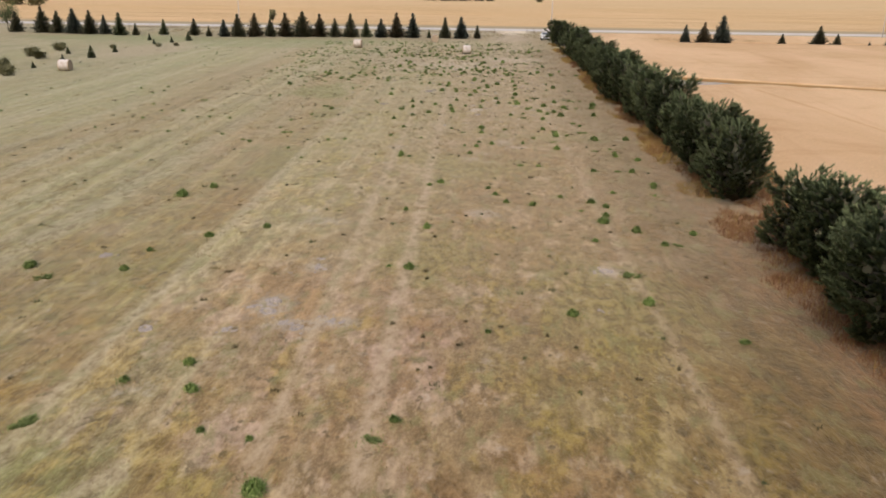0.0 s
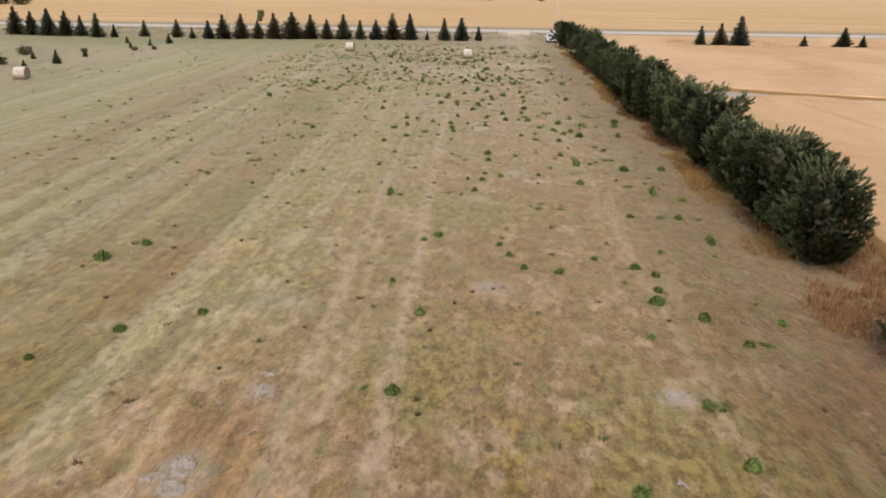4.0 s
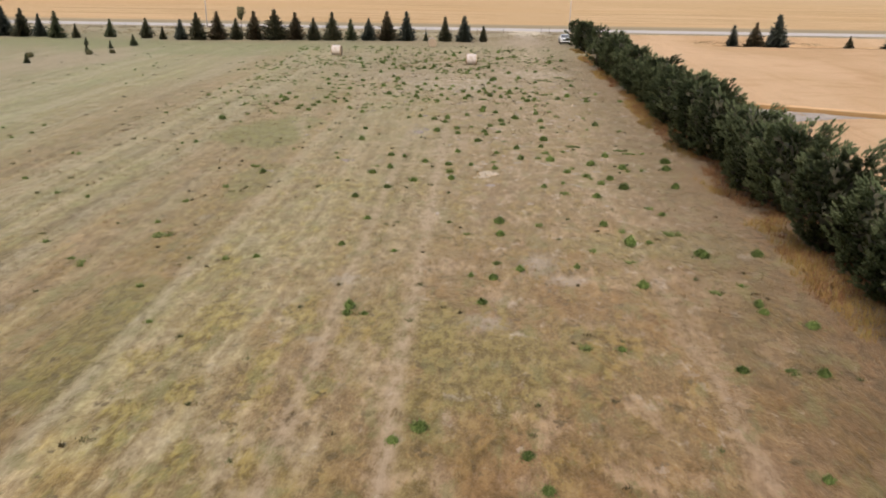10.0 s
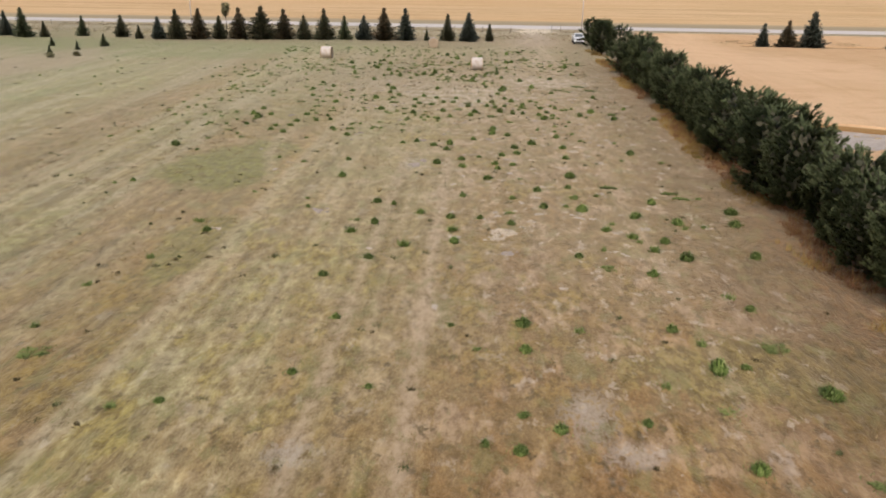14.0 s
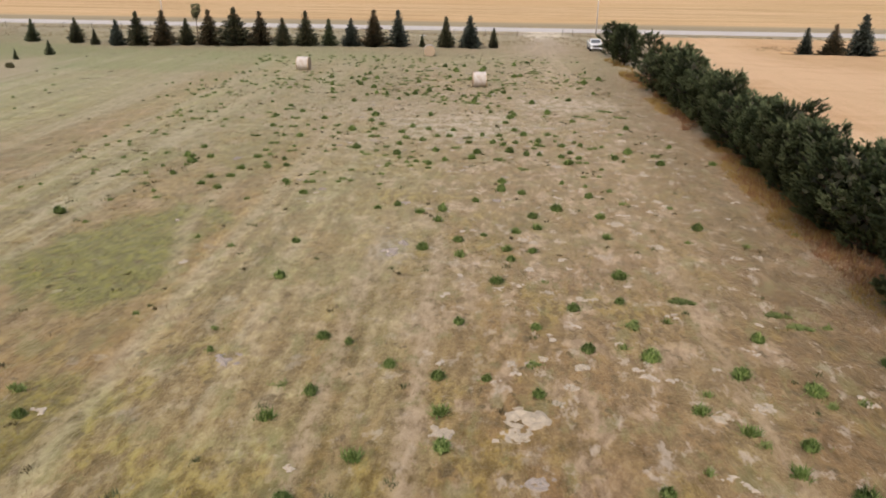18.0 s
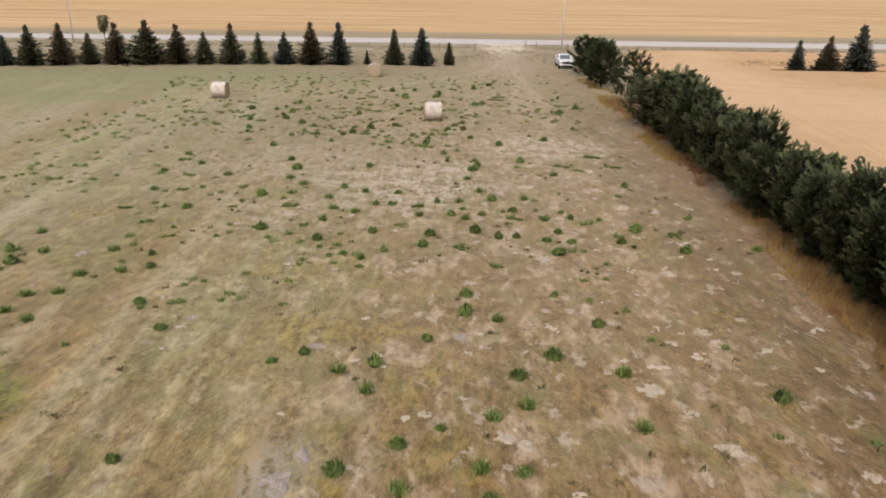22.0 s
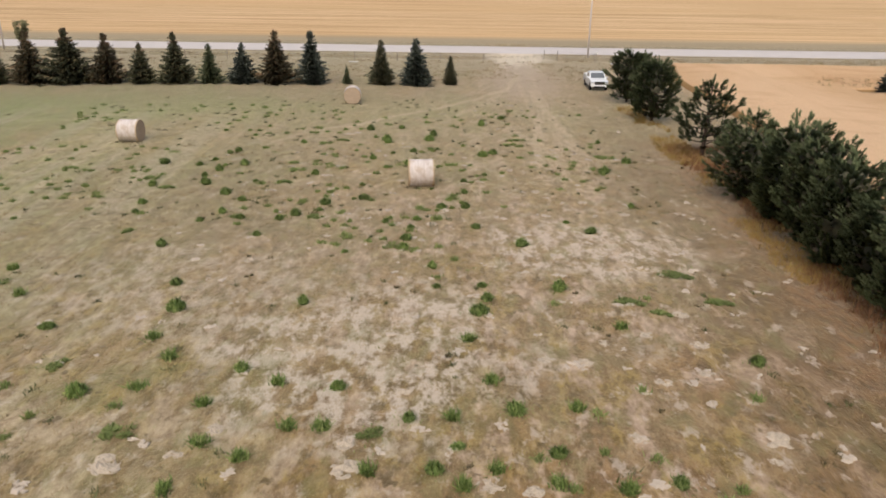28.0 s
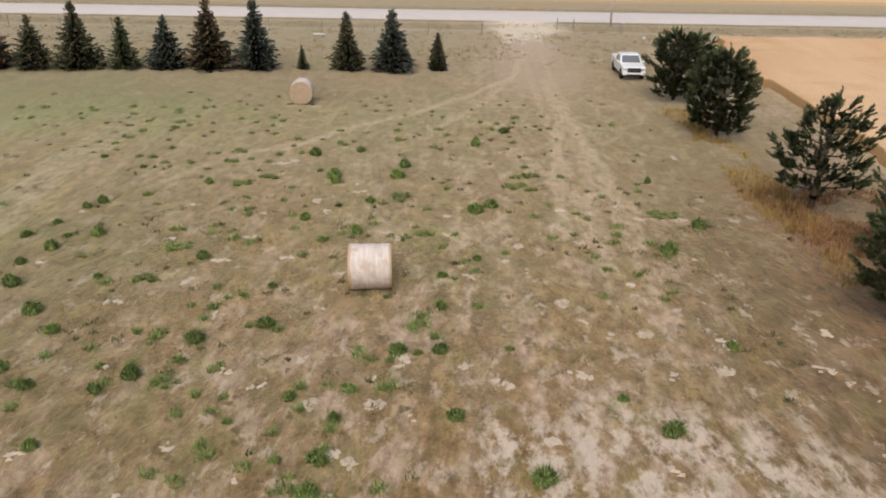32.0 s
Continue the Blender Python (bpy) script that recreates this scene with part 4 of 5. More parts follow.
def leafy_meshes(seed, height, spread, leaves, mat, stem=0.1, low=0.25, leaf=1.3):
    """A round-headed leafy tree or shrub of forked stems with loose leaf clusters."""
    r = random.Random(seed)
    woods, tips = [], []
    top = Vector((0, 0, height * 0.6))
    woods.append(tube([Vector((0, 0, -0.05)), top * 0.5 + Vector((0.05, 0.02, 0)), top], [stem, stem * 0.7, stem * 0.3], 7))
    for k in range(12):
        a = k * 2.4
        s = top * r.uniform(low, 1.0)
        e = s + Vector((math.cos(a) * spread * r.uniform(0.4, 0.9), math.sin(a) * spread * r.uniform(0.4, 0.9), height * r.uniform(0.12, 0.4)))
        woods.append(tube([s, s.lerp(e, 0.5) + Vector((0, 0, 0.1)), e], [stem * 0.35, stem * 0.22, 0.008], 5))
        tips += [s.lerp(e, 0.6), e, e]
    verts, faces = [], []
    for _ in range(leaves):
        c = r.choice(tips) + Vector((r.gauss(0, 1), r.gauss(0, 1), r.gauss(0, 0.8))) * spread * 0.26
        c.z = max(0.03, c.z)
        u = Vector((r.uniform(-1, 1), r.uniform(-1, 1), r.uniform(-0.4, 1))).normalized()
        v = u.orthogonal().normalized()
        s = r.uniform(0.06, 0.13) * leaf
        m = len(verts)
        verts += [c - u * s, c + v * s * 0.6, c + u * s, c - v * s * 0.6]
        faces.append((m, m + 1, m + 2, m + 3))
    return mesh_of("stems", *joined(woods), [MAT["bark"]], None, True), mesh_of("leaves", verts, faces, [mat])


def leafy(name, label, category, meshes, x, y, scale=1.0, turn=0.0, group=""):
    ob = thing(name, label, category, pose(x, y, -0.02, 0, 0, turn) @ Matrix.Diagonal((scale, scale, scale, 1)), group)
    part("trunk" if "tree" in name else "stems", meshes[0], ob)
    part("crown" if "tree" in name else "foliage", meshes[1], ob)


ROUND_TREE = leafy_meshes(24, 6.0, 0.72, 1100, MAT["shrub"], 0.12, 0.85, 1.8)
POPLAR = leafy_meshes(21, 7.2, 2.6, 2600, MAT["tree_leaf"], 0.16)
SHRUB = leafy_meshes(22, 1.1, 0.9, 900, MAT["shrub"], 0.03, 0.1)
leafy("broadleaf_tree", "thin-crowned grey-green broadleaf tree by the road", "tree", POPLAR, -122, 182)
leafy("broadleaf_tree", "small round green broadleaf tree behind the spruces", "tree", ROUND_TREE, -56.2, 185.5, 0.92, 90)
for x, y, s in ((-74.8, 117.2, 1.0), (-66.3, 95.6, 1.1), (-68.6, 98.2, 0.9), (-72, 103, 1.2), (-78.5, 121, 1.2), (-76, 100, 1.0), (-80, 132, 1.1), (-73, 138, 0.6), (-66.5, 143.5, 0.55), (-64, 146, 0.5)):
    leafy("shrub", "low olive shrub in rough grass", "shrub", SHRUB, x, y, s, rng.uniform(0, 360), "shrubs at the west side")
for x, y, s in ((-215, 346, 4.5), (-228, 350, 5), (-245, 349, 4), (-50, 520, 4), (-42, 522, 5), (-36, 519, 4.5), (-28, 521, 5), (-18, 520, 3.5), (-12, 518, 3), (20, 512, 2.2), (-95, 520, 2)):
    leafy("shrub", "distant green shrub in the stubble field", "shrub", SHRUB, x, y, s, rng.uniform(0, 360), "far shrubs")


# ---- round bales ----
def bale_meshes():
    r_out, half, n = 0.83, 0.77, 48
    prof = [(-half, r_out - 0.03), (-half + 0.03, r_out - 0.008), (-half + 0.10, r_out), (-0.3, r_out - 0.016), (0, r_out - 0.004), (0.3, r_out - 0.014),
            (half - 0.10, r_out), (half - 0.03, r_out - 0.008), (half, r_out - 0.03)]
    verts = []
    for x, r in prof:
        for i in range(n):
            a = 2 * math.pi * i / n
            q = r + 0.012 * wave(math.cos(a) * 2, math.sin(a) * 2 + x, 1.5, 3.0)
            yy, zz = q * math.cos(a), q * math.sin(a)
            verts.append((x, yy, max(zz, -r_out + 0.06) + r_out - 0.06))
    faces = [(j * n + i, j * n + (i + 1) % n, (j + 1) * n + (i + 1) % n, (j + 1) * n + i) for j in range(len(prof) - 1) for i in range(n)]
    body = mesh_of("bale_wrap", verts, faces, [MAT["wrap"]], None, True)
    ends = []
    for s in (-1, 1):
        v, f = [], []
        rings = 9
        for k in range(rings + 1):
            for i in range(n):
                a = 2 * math.pi * i / n
                q = (r_out - 0.03) * k / rings
                d = 0.008 * math.sin(k * 2.4 + a) + 0.014 * rng.random()
                zz = q * math.sin(a)
                v.append((s * (half - 0.015 + d * (k < rings)), q * math.cos(a), max(zz, -r_out + 0.065) + r_out - 0.06))
        for k in range(rings):
            for i in range(n):
                quad = (k * n + i, k * n + (i + 1) % n, (k + 1) * n + (i + 1) % n, (k + 1) * n + i)
                f.append(quad if s > 0 else quad[::-1])
        ends.append(mesh_of("bale_end", v, f, [MAT["straw"]]))
    return body, ends


BALE, BALE_ENDS = bale_meshes()


def bale(x, y, turn, label, size=1.0):
    ob = thing("round_bale", label, "hay bale", pose(x, y, -0.02, 0, 0, turn) @ Matrix.Scale(size, 4), "round bales in the field")
    part("net_wrap", BALE, ob, "pale net wrap")
    for e in BALE_ENDS:
        part("straw_end", e, ob, "coiled tan straw")


bale(-6.36, 140.35, 6, "pale net-wrapped round hay bale with weeds at its foot")
bale(-28.6, 150.5, -1, "round hay bale showing a tan straw end")
bale(-14.85, 168.0, 97, "round hay bale with its coiled straw end exposed", 0.97)
bale(-62.0, 102.4, 5, "pale round hay bale near low shrubs")


# ---- the parked pickup ----
def extruded(profile, width, bevel=0.04, taper=None):
    """A side profile of (y, z) extruded across x."""
    bm = bmesh.new()
    left = [bm.verts.new((-width / 2, y, z)) for y, z in profile]
    right = [bm.verts.new((width / 2, y, z)) for y, z in profile]
    bm.faces.new(left)
    bm.faces.new(right[::-1])
    n = len(profile)
    for i in range(n):
        bm.faces.new((left[i], right[i], right[(i + 1) % n], left[(i + 1) % n]))
    if taper:
        z0, z1, k = taper
        for v in bm.verts:
            t = min(1, max(0, (v.co.z - z0) / (z1 - z0)))
            v.co.x *= 1 - k * t
    bmesh.ops.recalc_face_normals(bm, faces=bm.faces)
    if bevel:
        bmesh.ops.bevel(bm, geom=bm.edges[:], offset=bevel, segments=2, profile=0.6, affect="EDGES")
    return bm


def wheel(parent, x, y):
    bm = bmesh.new()
    bmesh.ops.create_cone(bm, cap_ends=True, segments=28, radius1=0.39, radius2=0.39, depth=0.27)
    bmesh.ops.bevel(bm, geom=[e for e in bm.edges if e.is_boundary is False and len(e.link_faces) == 2 and abs(e.link_faces[0].normal.z - e.link_faces[1].normal.z) > 0.5], offset=0.05, segments=2, affect="EDGES")
    w = part("wheel", bm_mesh("tyre", bm, MAT["tyre"]), parent, "black tyre on an alloy rim", pose(x, y, 0.39, 0, 90, 0))
    bm = bmesh.new()
    bmesh.ops.create_cone(bm, cap_ends=True, segments=20, radius1=0.25, radius2=0.25, depth=0.285)
    part("rim", bm_mesh("rim", bm, MAT["chrome"]), w, "silver alloy rim")


def pickup(m):
    """Crew-cab pickup; y runs from the nose (0) to the tailgate."""
    ob = thing("pickup_truck", "white crew-cab pickup truck parked beside the pines", "pickup truck", m)
    hood = [(0.05, 0.55), (0.02, 0.75), (0.06, 1.08), (0.30, 1.16), (1.35, 1.24), (1.62, 1.24), (1.62, 0.52)]
    part("front_body", bm_mesh("front_body", extruded(hood, 1.98, 0.05), MAT["paint"], False), ob)
    part("cab_body", bm_mesh("cab_body", extruded([(1.58, 0.45), (1.58, 1.24), (3.98, 1.26), (3.98, 0.45)], 2.0, 0.03), MAT["paint"]), ob)
    cab = [(1.52, 1.22), (2.28, 1.80), (2.55, 1.86), (3.55, 1.85), (3.80, 1.76), (3.98, 1.24)]
    part("roof", bm_mesh("roof", extruded(cab, 1.94, 0.06, (1.22, 1.86, 0.17)), MAT["paint"]), ob)
    glass = part("windscreen", bm_mesh("windscreen", extruded([(1.60, 1.27), (2.24, 1.762), (2.23, 1.785), (1.575, 1.275)], 1.62, 0.0, (1.22, 1.86, 0.12)), MAT["glass"]), ob, "dark windscreen")
    for s in (-1, 1):
        for a, b in (((1.98, 1.29), (2.72, 1.29)), ((2.82, 1.29), (3.62, 1.29))):
            prof = [a, b, (b[0] - (0.02 if a[0] < 2.5 else 0.10), 1.70), (a[0] + (0.48 if a[0] < 2.5 else 0.0), 1.70)]
            bm = bmesh.new()
            v0 = [bm.verts.new((s * (0.985 * (1 - 0.17 * max(0, (z - 1.22) / 0.64)) + 0.0), y, z)) for y, z in prof]
            v1 = [bm.verts.new((v.co.x - s * 0.05, v.co.y, v.co.z)) for v in v0]
            for i in range(4):
                bm.faces.new((v0[i], v0[(i + 1) % 4], v1[(i + 1) % 4], v1[i]))
            bm.faces.new(v0), bm.faces.new(v1[::-1])
            bmesh.ops.recalc_face_normals(bm, faces=bm.faces)
            part("side_window", bm_mesh("side_window", bm, MAT["glass"]), ob, "dark side window")
        part("door_mirror", bm_mesh("door_mirror", box(0.20, 0.10, 0.17, (s * 1.09, 1.95, 1.30), 0.03), MAT["paint"]), ob, "white door mirror")
        part("bed_side", bm_mesh("bed_side", box(0.10, 1.88, 0.82, (s * 0.95, 4.92, 0.90), 0.03), MAT["paint"]), ob)
        part("headlight", bm_mesh("headlight", box(0.42, 0.10, 0.17, (s * 0.76, 0.07, 0.98), 0.03), MAT["lamp"]), ob, "clear headlight")
        part("fog_light", bm_mesh("fog_light", box(0.2, 0.05, 0.09, (s * 0.78, -0.02, 0.60), 0.02), MAT["lamp"]), ob, "small clear fog light")
        part("tail_light", bm_mesh("tail_light", box(0.10, 0.06, 0.40, (s * 0.95, 5.87, 1.05), 0.01), MAT["amber"]), ob, "red tail light")
        part("running_board", bm_mesh("running_board", box(0.16, 2.0, 0.06, (s * 0.98, 2.85, 0.40), 0.02), MAT["black"]), ob, "black running board")
        for dy in (2.25, 3.15):
            part("door_handle", bm_mesh("door_handle", box(0.03, 0.2, 0.04, (s * 1.01, dy + 0.35, 1.12), 0.01), MAT["paint"]), ob)
        for wy in (0.98, 4.63):
            wheel(ob, s * 0.86, wy)
            bm = bmesh.new()
            bmesh.ops.create_cone(bm, cap_ends=True, segments=24, radius1=0.46, radius2=0.46, depth=0.2)
            part("wheel_arch", bm_mesh("wheel_arch", bm, MAT["black"]), ob, "dark wheel arch", pose(s * 0.905, wy, 0.46, 0, 90, 0))
    part("bed_floor", bm_mesh("bed_floor", box(1.85, 1.88, 0.12, (0, 4.92, 0.60), 0.01), MAT["black"]), ob, "dark bed liner")
    part("bed_front", bm_mesh("bed_front", box(1.9, 0.06, 0.8, (0, 4.01, 0.9), 0.01), MAT["paint"]), ob)
    part("tailgate", bm_mesh("tailgate", box(1.84, 0.08, 0.72, (0, 5.83, 0.95), 0.02), MAT["paint"]), ob)
    grille = part("grille", bm_mesh("grille", box(1.12, 0.06, 0.36, (0, 0.03, 0.90), 0.02), MAT["black"]), ob, "black grille with chrome bars")
    part("grille_bar", bm_mesh("grille_bar", box(1.5, 0.05, 0.06, (0, -0.01, 0.93), 0.015), MAT["chrome"]), grille, "chrome bar")
    part("grille_bar", bm_mesh("grille_bar", box(1.2, 0.05, 0.03, (0, -0.005, 0.80), 0.01), MAT["chrome"]), grille, "chrome bar")
    part("front_bumper", bm_mesh("front_bumper", box(1.94, 0.24, 0.24, (0, 0.06, 0.60), 0.06), MAT["paint"]), ob, "white front bumper")
    part("air_intake", bm_mesh("air_intake", box(1.2, 0.05, 0.13, (0, -0.06, 0.50), 0.02), MAT["black"]), ob, "black lower intake")
    part("rear_bumper", bm_mesh("rear_bumper", box(1.9, 0.16, 0.2, (0, 5.93, 0.58), 0.03), MAT["chrome"]), ob, "chrome rear bumper")
    part("chassis", bm_mesh("chassis", box(1.5, 5.3, 0.22, (0, 2.95, 0.44), 0.02), MAT["black"]), ob, "dark underbody")


pickup(pose(9.65, 177.1, 0.0, 0, 0, 1.0) @ Matrix.Scale(0.92, 4))


# ---- poles, posts, board ----
def utility_pole(x, y):
    ob = thing("utility_pole", "pale bare wooden utility pole at the roadside", "utility pole", pose(x, y, 0), "poles along the road")
    part("pole", mesh_of("pole", *tube([(0, 0, -0.5), (0.02, 0, 4.5), (0.03, 0, 9.2)], [0.12, 0.11, 0.085], 12), [MAT["pole"]], None, True), ob)
    part("crossarm", bm_mesh("crossarm", box(0.12, 2.2, 0.14, (0.14, 0, 8.7), 0.015), MAT["pole"]), ob)
    for dy in (-1.0, -0.4, 0.4, 1.0):
        part("insulator", mesh_of("insulator", *tube([(0.14, dy, 8.77), (0.14, dy, 8.85), (0.14, dy, 8.92)], [0.03, 0.055, 0.03], 8), [MAT["white"]]), ob, "white insulator")


for k in range(-2, 3):
    utility_pole(12.4 + 84.5 * k, 207.4)

POST = mesh_of("post", *tube([(0, 0, -0.2), (0, 0, 0.7), (0.01, 0, 1.25)], [0.055, 0.05, 0.045], 8), [MAT["wood"]])


def fence(points, label):
    ob = thing("wire_fence", label, "fence", pose(points[0][0], points[0][1], 0))
    ox, oy = points[0]
    for x, y in points:
        part("post", POST, ob, "", pose(x - ox, y - oy, -0.05, rng.uniform(-3, 3), rng.uniform(-3, 3), rng.uniform(0, 360)))
    for hgt in (0.45, 0.8, 1.12):
        (x0, y0), (x1, y1) = points[0], points[-1]
        line = [(x - ox, y - oy, hgt) for x, y in points]
        part("wire", mesh_of("wire", *tube(line, [0.006] * len(line), 5), [MAT["wire"]]), ob, "thin grey wire")


fence([(-2.4 - 5.7 * i, 199.4 - 0.02 * i) for i in range(0, 20)], "low fence of weathered posts and thin wire before the road")
fence([(6.0 + 1.8 * i, 204.2 - 0.4 * i) for i in range(2)] + [(12.4, 200.9)], "short wire fence beside the drive")
fence([(16.9 - 0.02 * i - 0.4, 103 + 11.55 * i) for i in range(7)], "old post and wire fence between pines and wheat")


def stake(x, y, hgt, label):
    ob = thing("marker_stake", label, "marker post", pose(x, y, 0, 3, 0, 20))
    part("stake", mesh_of("stake", *tube([(0, 0, -0.15), (0, 0, hgt)], [0.05, 0.045], 6), [MAT["wood"]]), ob)
    part("cap", bm_mesh("cap", box(0.26, 0.10, 0.22, (0.05, 0, hgt + 0.05), 0.02), MAT["white"]), ob, "white cap")


stake(12.6, 200.8, 1.25, "weathered post with a white marker top")
stake(13.3, 192.8, 0.9, "leaning low stake with a white top")
board = thing("white_board", "low white board on short legs in the grass", "board", pose(-19.1, 195.8, 0, 0, 0, 1))
part("panel", bm_mesh("panel", box(1.15, 0.5, 0.04, (0, 0, 0.32), 0.01), MAT["white"]), board)
for sx in (-0.45, 0.45):
    part("leg", bm_mesh("leg", box(0.06, 0.06, 0.34, (sx, 0, 0.15), 0.01), MAT["wood"]), board)


# ---- weeds ----
def weed_mesh(seed, blades, tall, mat, flat=1.0, blade=1.0, clumps=0):
    """A leafy rosette of bent blades, or a low mat of several small rosettes; unit wide."""
    r = random.Random(seed)
    verts, faces, normals = [], [], []
    hearts = [(r.uniform(-0.36, 0.36), r.uniform(-0.36, 0.36) * flat) for _ in range(clumps)] or [(0, 0)]
    for i in range(blades):
        a = r.uniform(0, 2 * math.pi)
        hx, hy = r.choice(hearts)
        rad = (0.14 if clumps else 0.40) * math.sqrt(r.random())
        lx, ly = hx + math.cos(a) * rad, hy + math.sin(a) * rad * flat
        out = Vector((math.cos(a), math.sin(a), 0)) * r.uniform(0.1, 1.0) + Vector((r.uniform(-0.5, 0.5), r.uniform(-0.5, 0.5), 0))
        length = r.uniform(0.12, 0.30) * blade
        up = tall * r.uniform(0.5, 1.1) * (1 - rad * 1.3)
        base = Vector((lx, ly, r.uniform(-0.02, 0.35) * up))
        side = Vector((-out.y, out.x, 0)).normalized() * r.uniform(0.012, 0.028) * max(0.6, blade)
        mid_p = base + out * length * 0.5 + Vector((0, 0, up * 0.6))
        tip = base + out * length + Vector((0, 0, up * r.uniform(0.35, 0.9)))
        m = len(verts)
        verts += [base - side * 0.5, base + side * 0.5, mid_p + side, mid_p - side, tip]
        normals += [Vector((lx - hx, ly - hy, 0.55)).normalized()] * 5
        for f in ((m, m + 1, m + 2, m + 3), (m + 3, m + 2, m + 4)):
            n = (verts[f[1]] - verts[f[0]]).cross(verts[f[2]] - verts[f[0]])
            faces.append(f if n.dot(normals[m]) > 0 else f[::-1])
    me = mesh_of("weed", verts, faces, [mat], None, True)
    me.normals_split_custom_set_from_vertices(normals)
    return me


WEED = [weed_mesh(60 + i, 420, (0.58, 0.66, 0.5, 0.6)[i], MAT["weed"], (1, 0.8, 0.7, 1)[i]) for i in range(4)]
MAT_WEED = [weed_mesh(70 + i, 900, 0.17, MAT["weed_dull"], (0.7, 0.9)[i], 0.4, 12) for i in range(2)]
WEEDS_A = [
    (-5.0, 11.2, 0.8), (-5.9, 13.6, 0.3), (-12.9, 13.8, 1.0), (-7.5, 13.9, 0.3), (-2.3, 13.9, 0.7), (-1.8, 15.0, 0.4),
    (-8.7, 16.2, 0.6), (-11.2, 16.6, 0.4), (-9.5, 18.0, 0.5), (0.9, 21.6, 0.3), (10.6, 21.7, 0.5), (4.3, 23.6, 0.6),
    (7.6, 25.1, 0.6), (-19.3, 25.3, 0.9), (-20.6, 26.5, 0.8), (-16.1, 26.6, 0.5), (-3.0, 28.2, 0.6), (7.4, 28.3, 1.0),
    (-4.0, 28.4, 0.3), (-16.1, 29.3, 0.4), (-14.0, 31.8, 0.6), (9.7, 32.9, 0.5), (10.4, 33.0, 0.7), (6.2, 33.3, 0.4),
    (-11.5, 33.7, 0.5), (-2.8, 34.5, 0.6), (11.6, 35.0, 0.6), (8.6, 35.1, 0.6), (7.0, 36.6, 0.8), (-4.4, 37.9, 0.4),
]
WEEDS_B = [
    (7.3, 38.0, 0.6), (5.9, 38.9, 0.4), (-18.6, 39.3, 0.9), (7.5, 39.8, 0.5), (3.1, 39.8, 0.6), (1.5, 40.2, 0.4),
    (6.7, 40.7, 0.6), (-17.4, 41.5, 0.6), (4.9, 41.8, 0.4), (0.8, 41.9, 0.4), (10.9, 42.9, 0.5), (8.3, 43.1, 0.4),
    (0.3, 43.4, 0.5), (-3.6, 43.8, 0.4), (-2.9, 44.5, 0.6), (11.2, 44.8, 0.5), (11.3, 45.5, 0.6), (10.4, 49.1, 0.5),
    (7.7, 49.1, 0.5), (9.4, 49.2, 0.6), (3.8, 50.3, 0.4), (-6.7, 52.3, 0.4), (-6.0, 52.4, 0.3), (-6.7, 52.9, 0.6),
    (11.4, 53.0, 0.7), (-1.4, 53.9, 0.5), (9.9, 54.1, 0.5), (9.9, 54.8, 0.5), (8.5, 56.1, 0.7), (5.5, 56.4, 0.6),
]
WEEDS_C = [
    (-1.0, 56.6, 0.5), (-2.0, 56.9, 0.3), (9.8, 57.0, 0.3), (0.2, 57.8, 0.5), (-12.2, 58.1, 0.4), (2.8, 58.4, 0.4),
    (-0.9, 58.5, 0.4), (5.4, 59.4, 0.6), (-5.9, 59.7, 0.3), (-8.6, 60.3, 0.4), (8.9, 60.6, 0.9), (-17.9, 60.7, 1.2),
    (11.6, 61.0, 0.7), (5.7, 61.9, 0.8), (6.7, 62.3, 0.4), (-0.8, 62.7, 0.5), (-2.5, 62.7, 0.4), (8.2, 63.8, 1.1),
    (-3.6, 64.5, 0.3), (-8.1, 64.7, 0.4), (-0.9, 64.8, 0.7), (4.7, 64.9, 0.5), (8.2, 67.2, 0.5), (-9.6, 68.9, 0.5),
    (4.9, 70.5, 0.6), (3.0, 71.0, 0.9), (-8.0, 71.2, 0.6), (1.8, 72.4, 0.5), (6.8, 72.6, 0.8), (10.1, 73.2, 0.6),
]
WEEDS_D = [
    (-4.2, 73.8, 0.7), (-16.9, 74.1, 0.5), (6.2, 74.9, 0.6), (-8.6, 76.3, 0.6), (-9.7, 76.7, 0.6), (-1.4, 76.9, 0.5),
    (-4.7, 77.7, 0.6), (-3.1, 77.7, 0.4), (7.4, 78.0, 0.9), (10.4, 78.0, 0.8), (-6.4, 78.3, 0.5), (-12.8, 78.7, 0.3),
    (5.3, 78.8, 0.8), (-1.6, 78.9, 0.6), (2.5, 79.7, 0.8), (-8.1, 79.8, 0.4), (10.7, 80.1, 0.9), (0.4, 80.1, 0.6),
    (-9.1, 80.1, 0.6), (6.6, 81.5, 0.6), (-1.4, 81.7, 0.5), (-4.3, 81.8, 0.5), (2.2, 82.3, 1.0), (-25.0, 82.8, 0.4),
    (8.5, 82.9, 1.1), (0.1, 83.5, 0.6), (8.0, 83.9, 1.1), (2.0, 84.4, 0.5), (4.5, 84.8, 1.2), (-12.3, 85.4, 0.6),
]
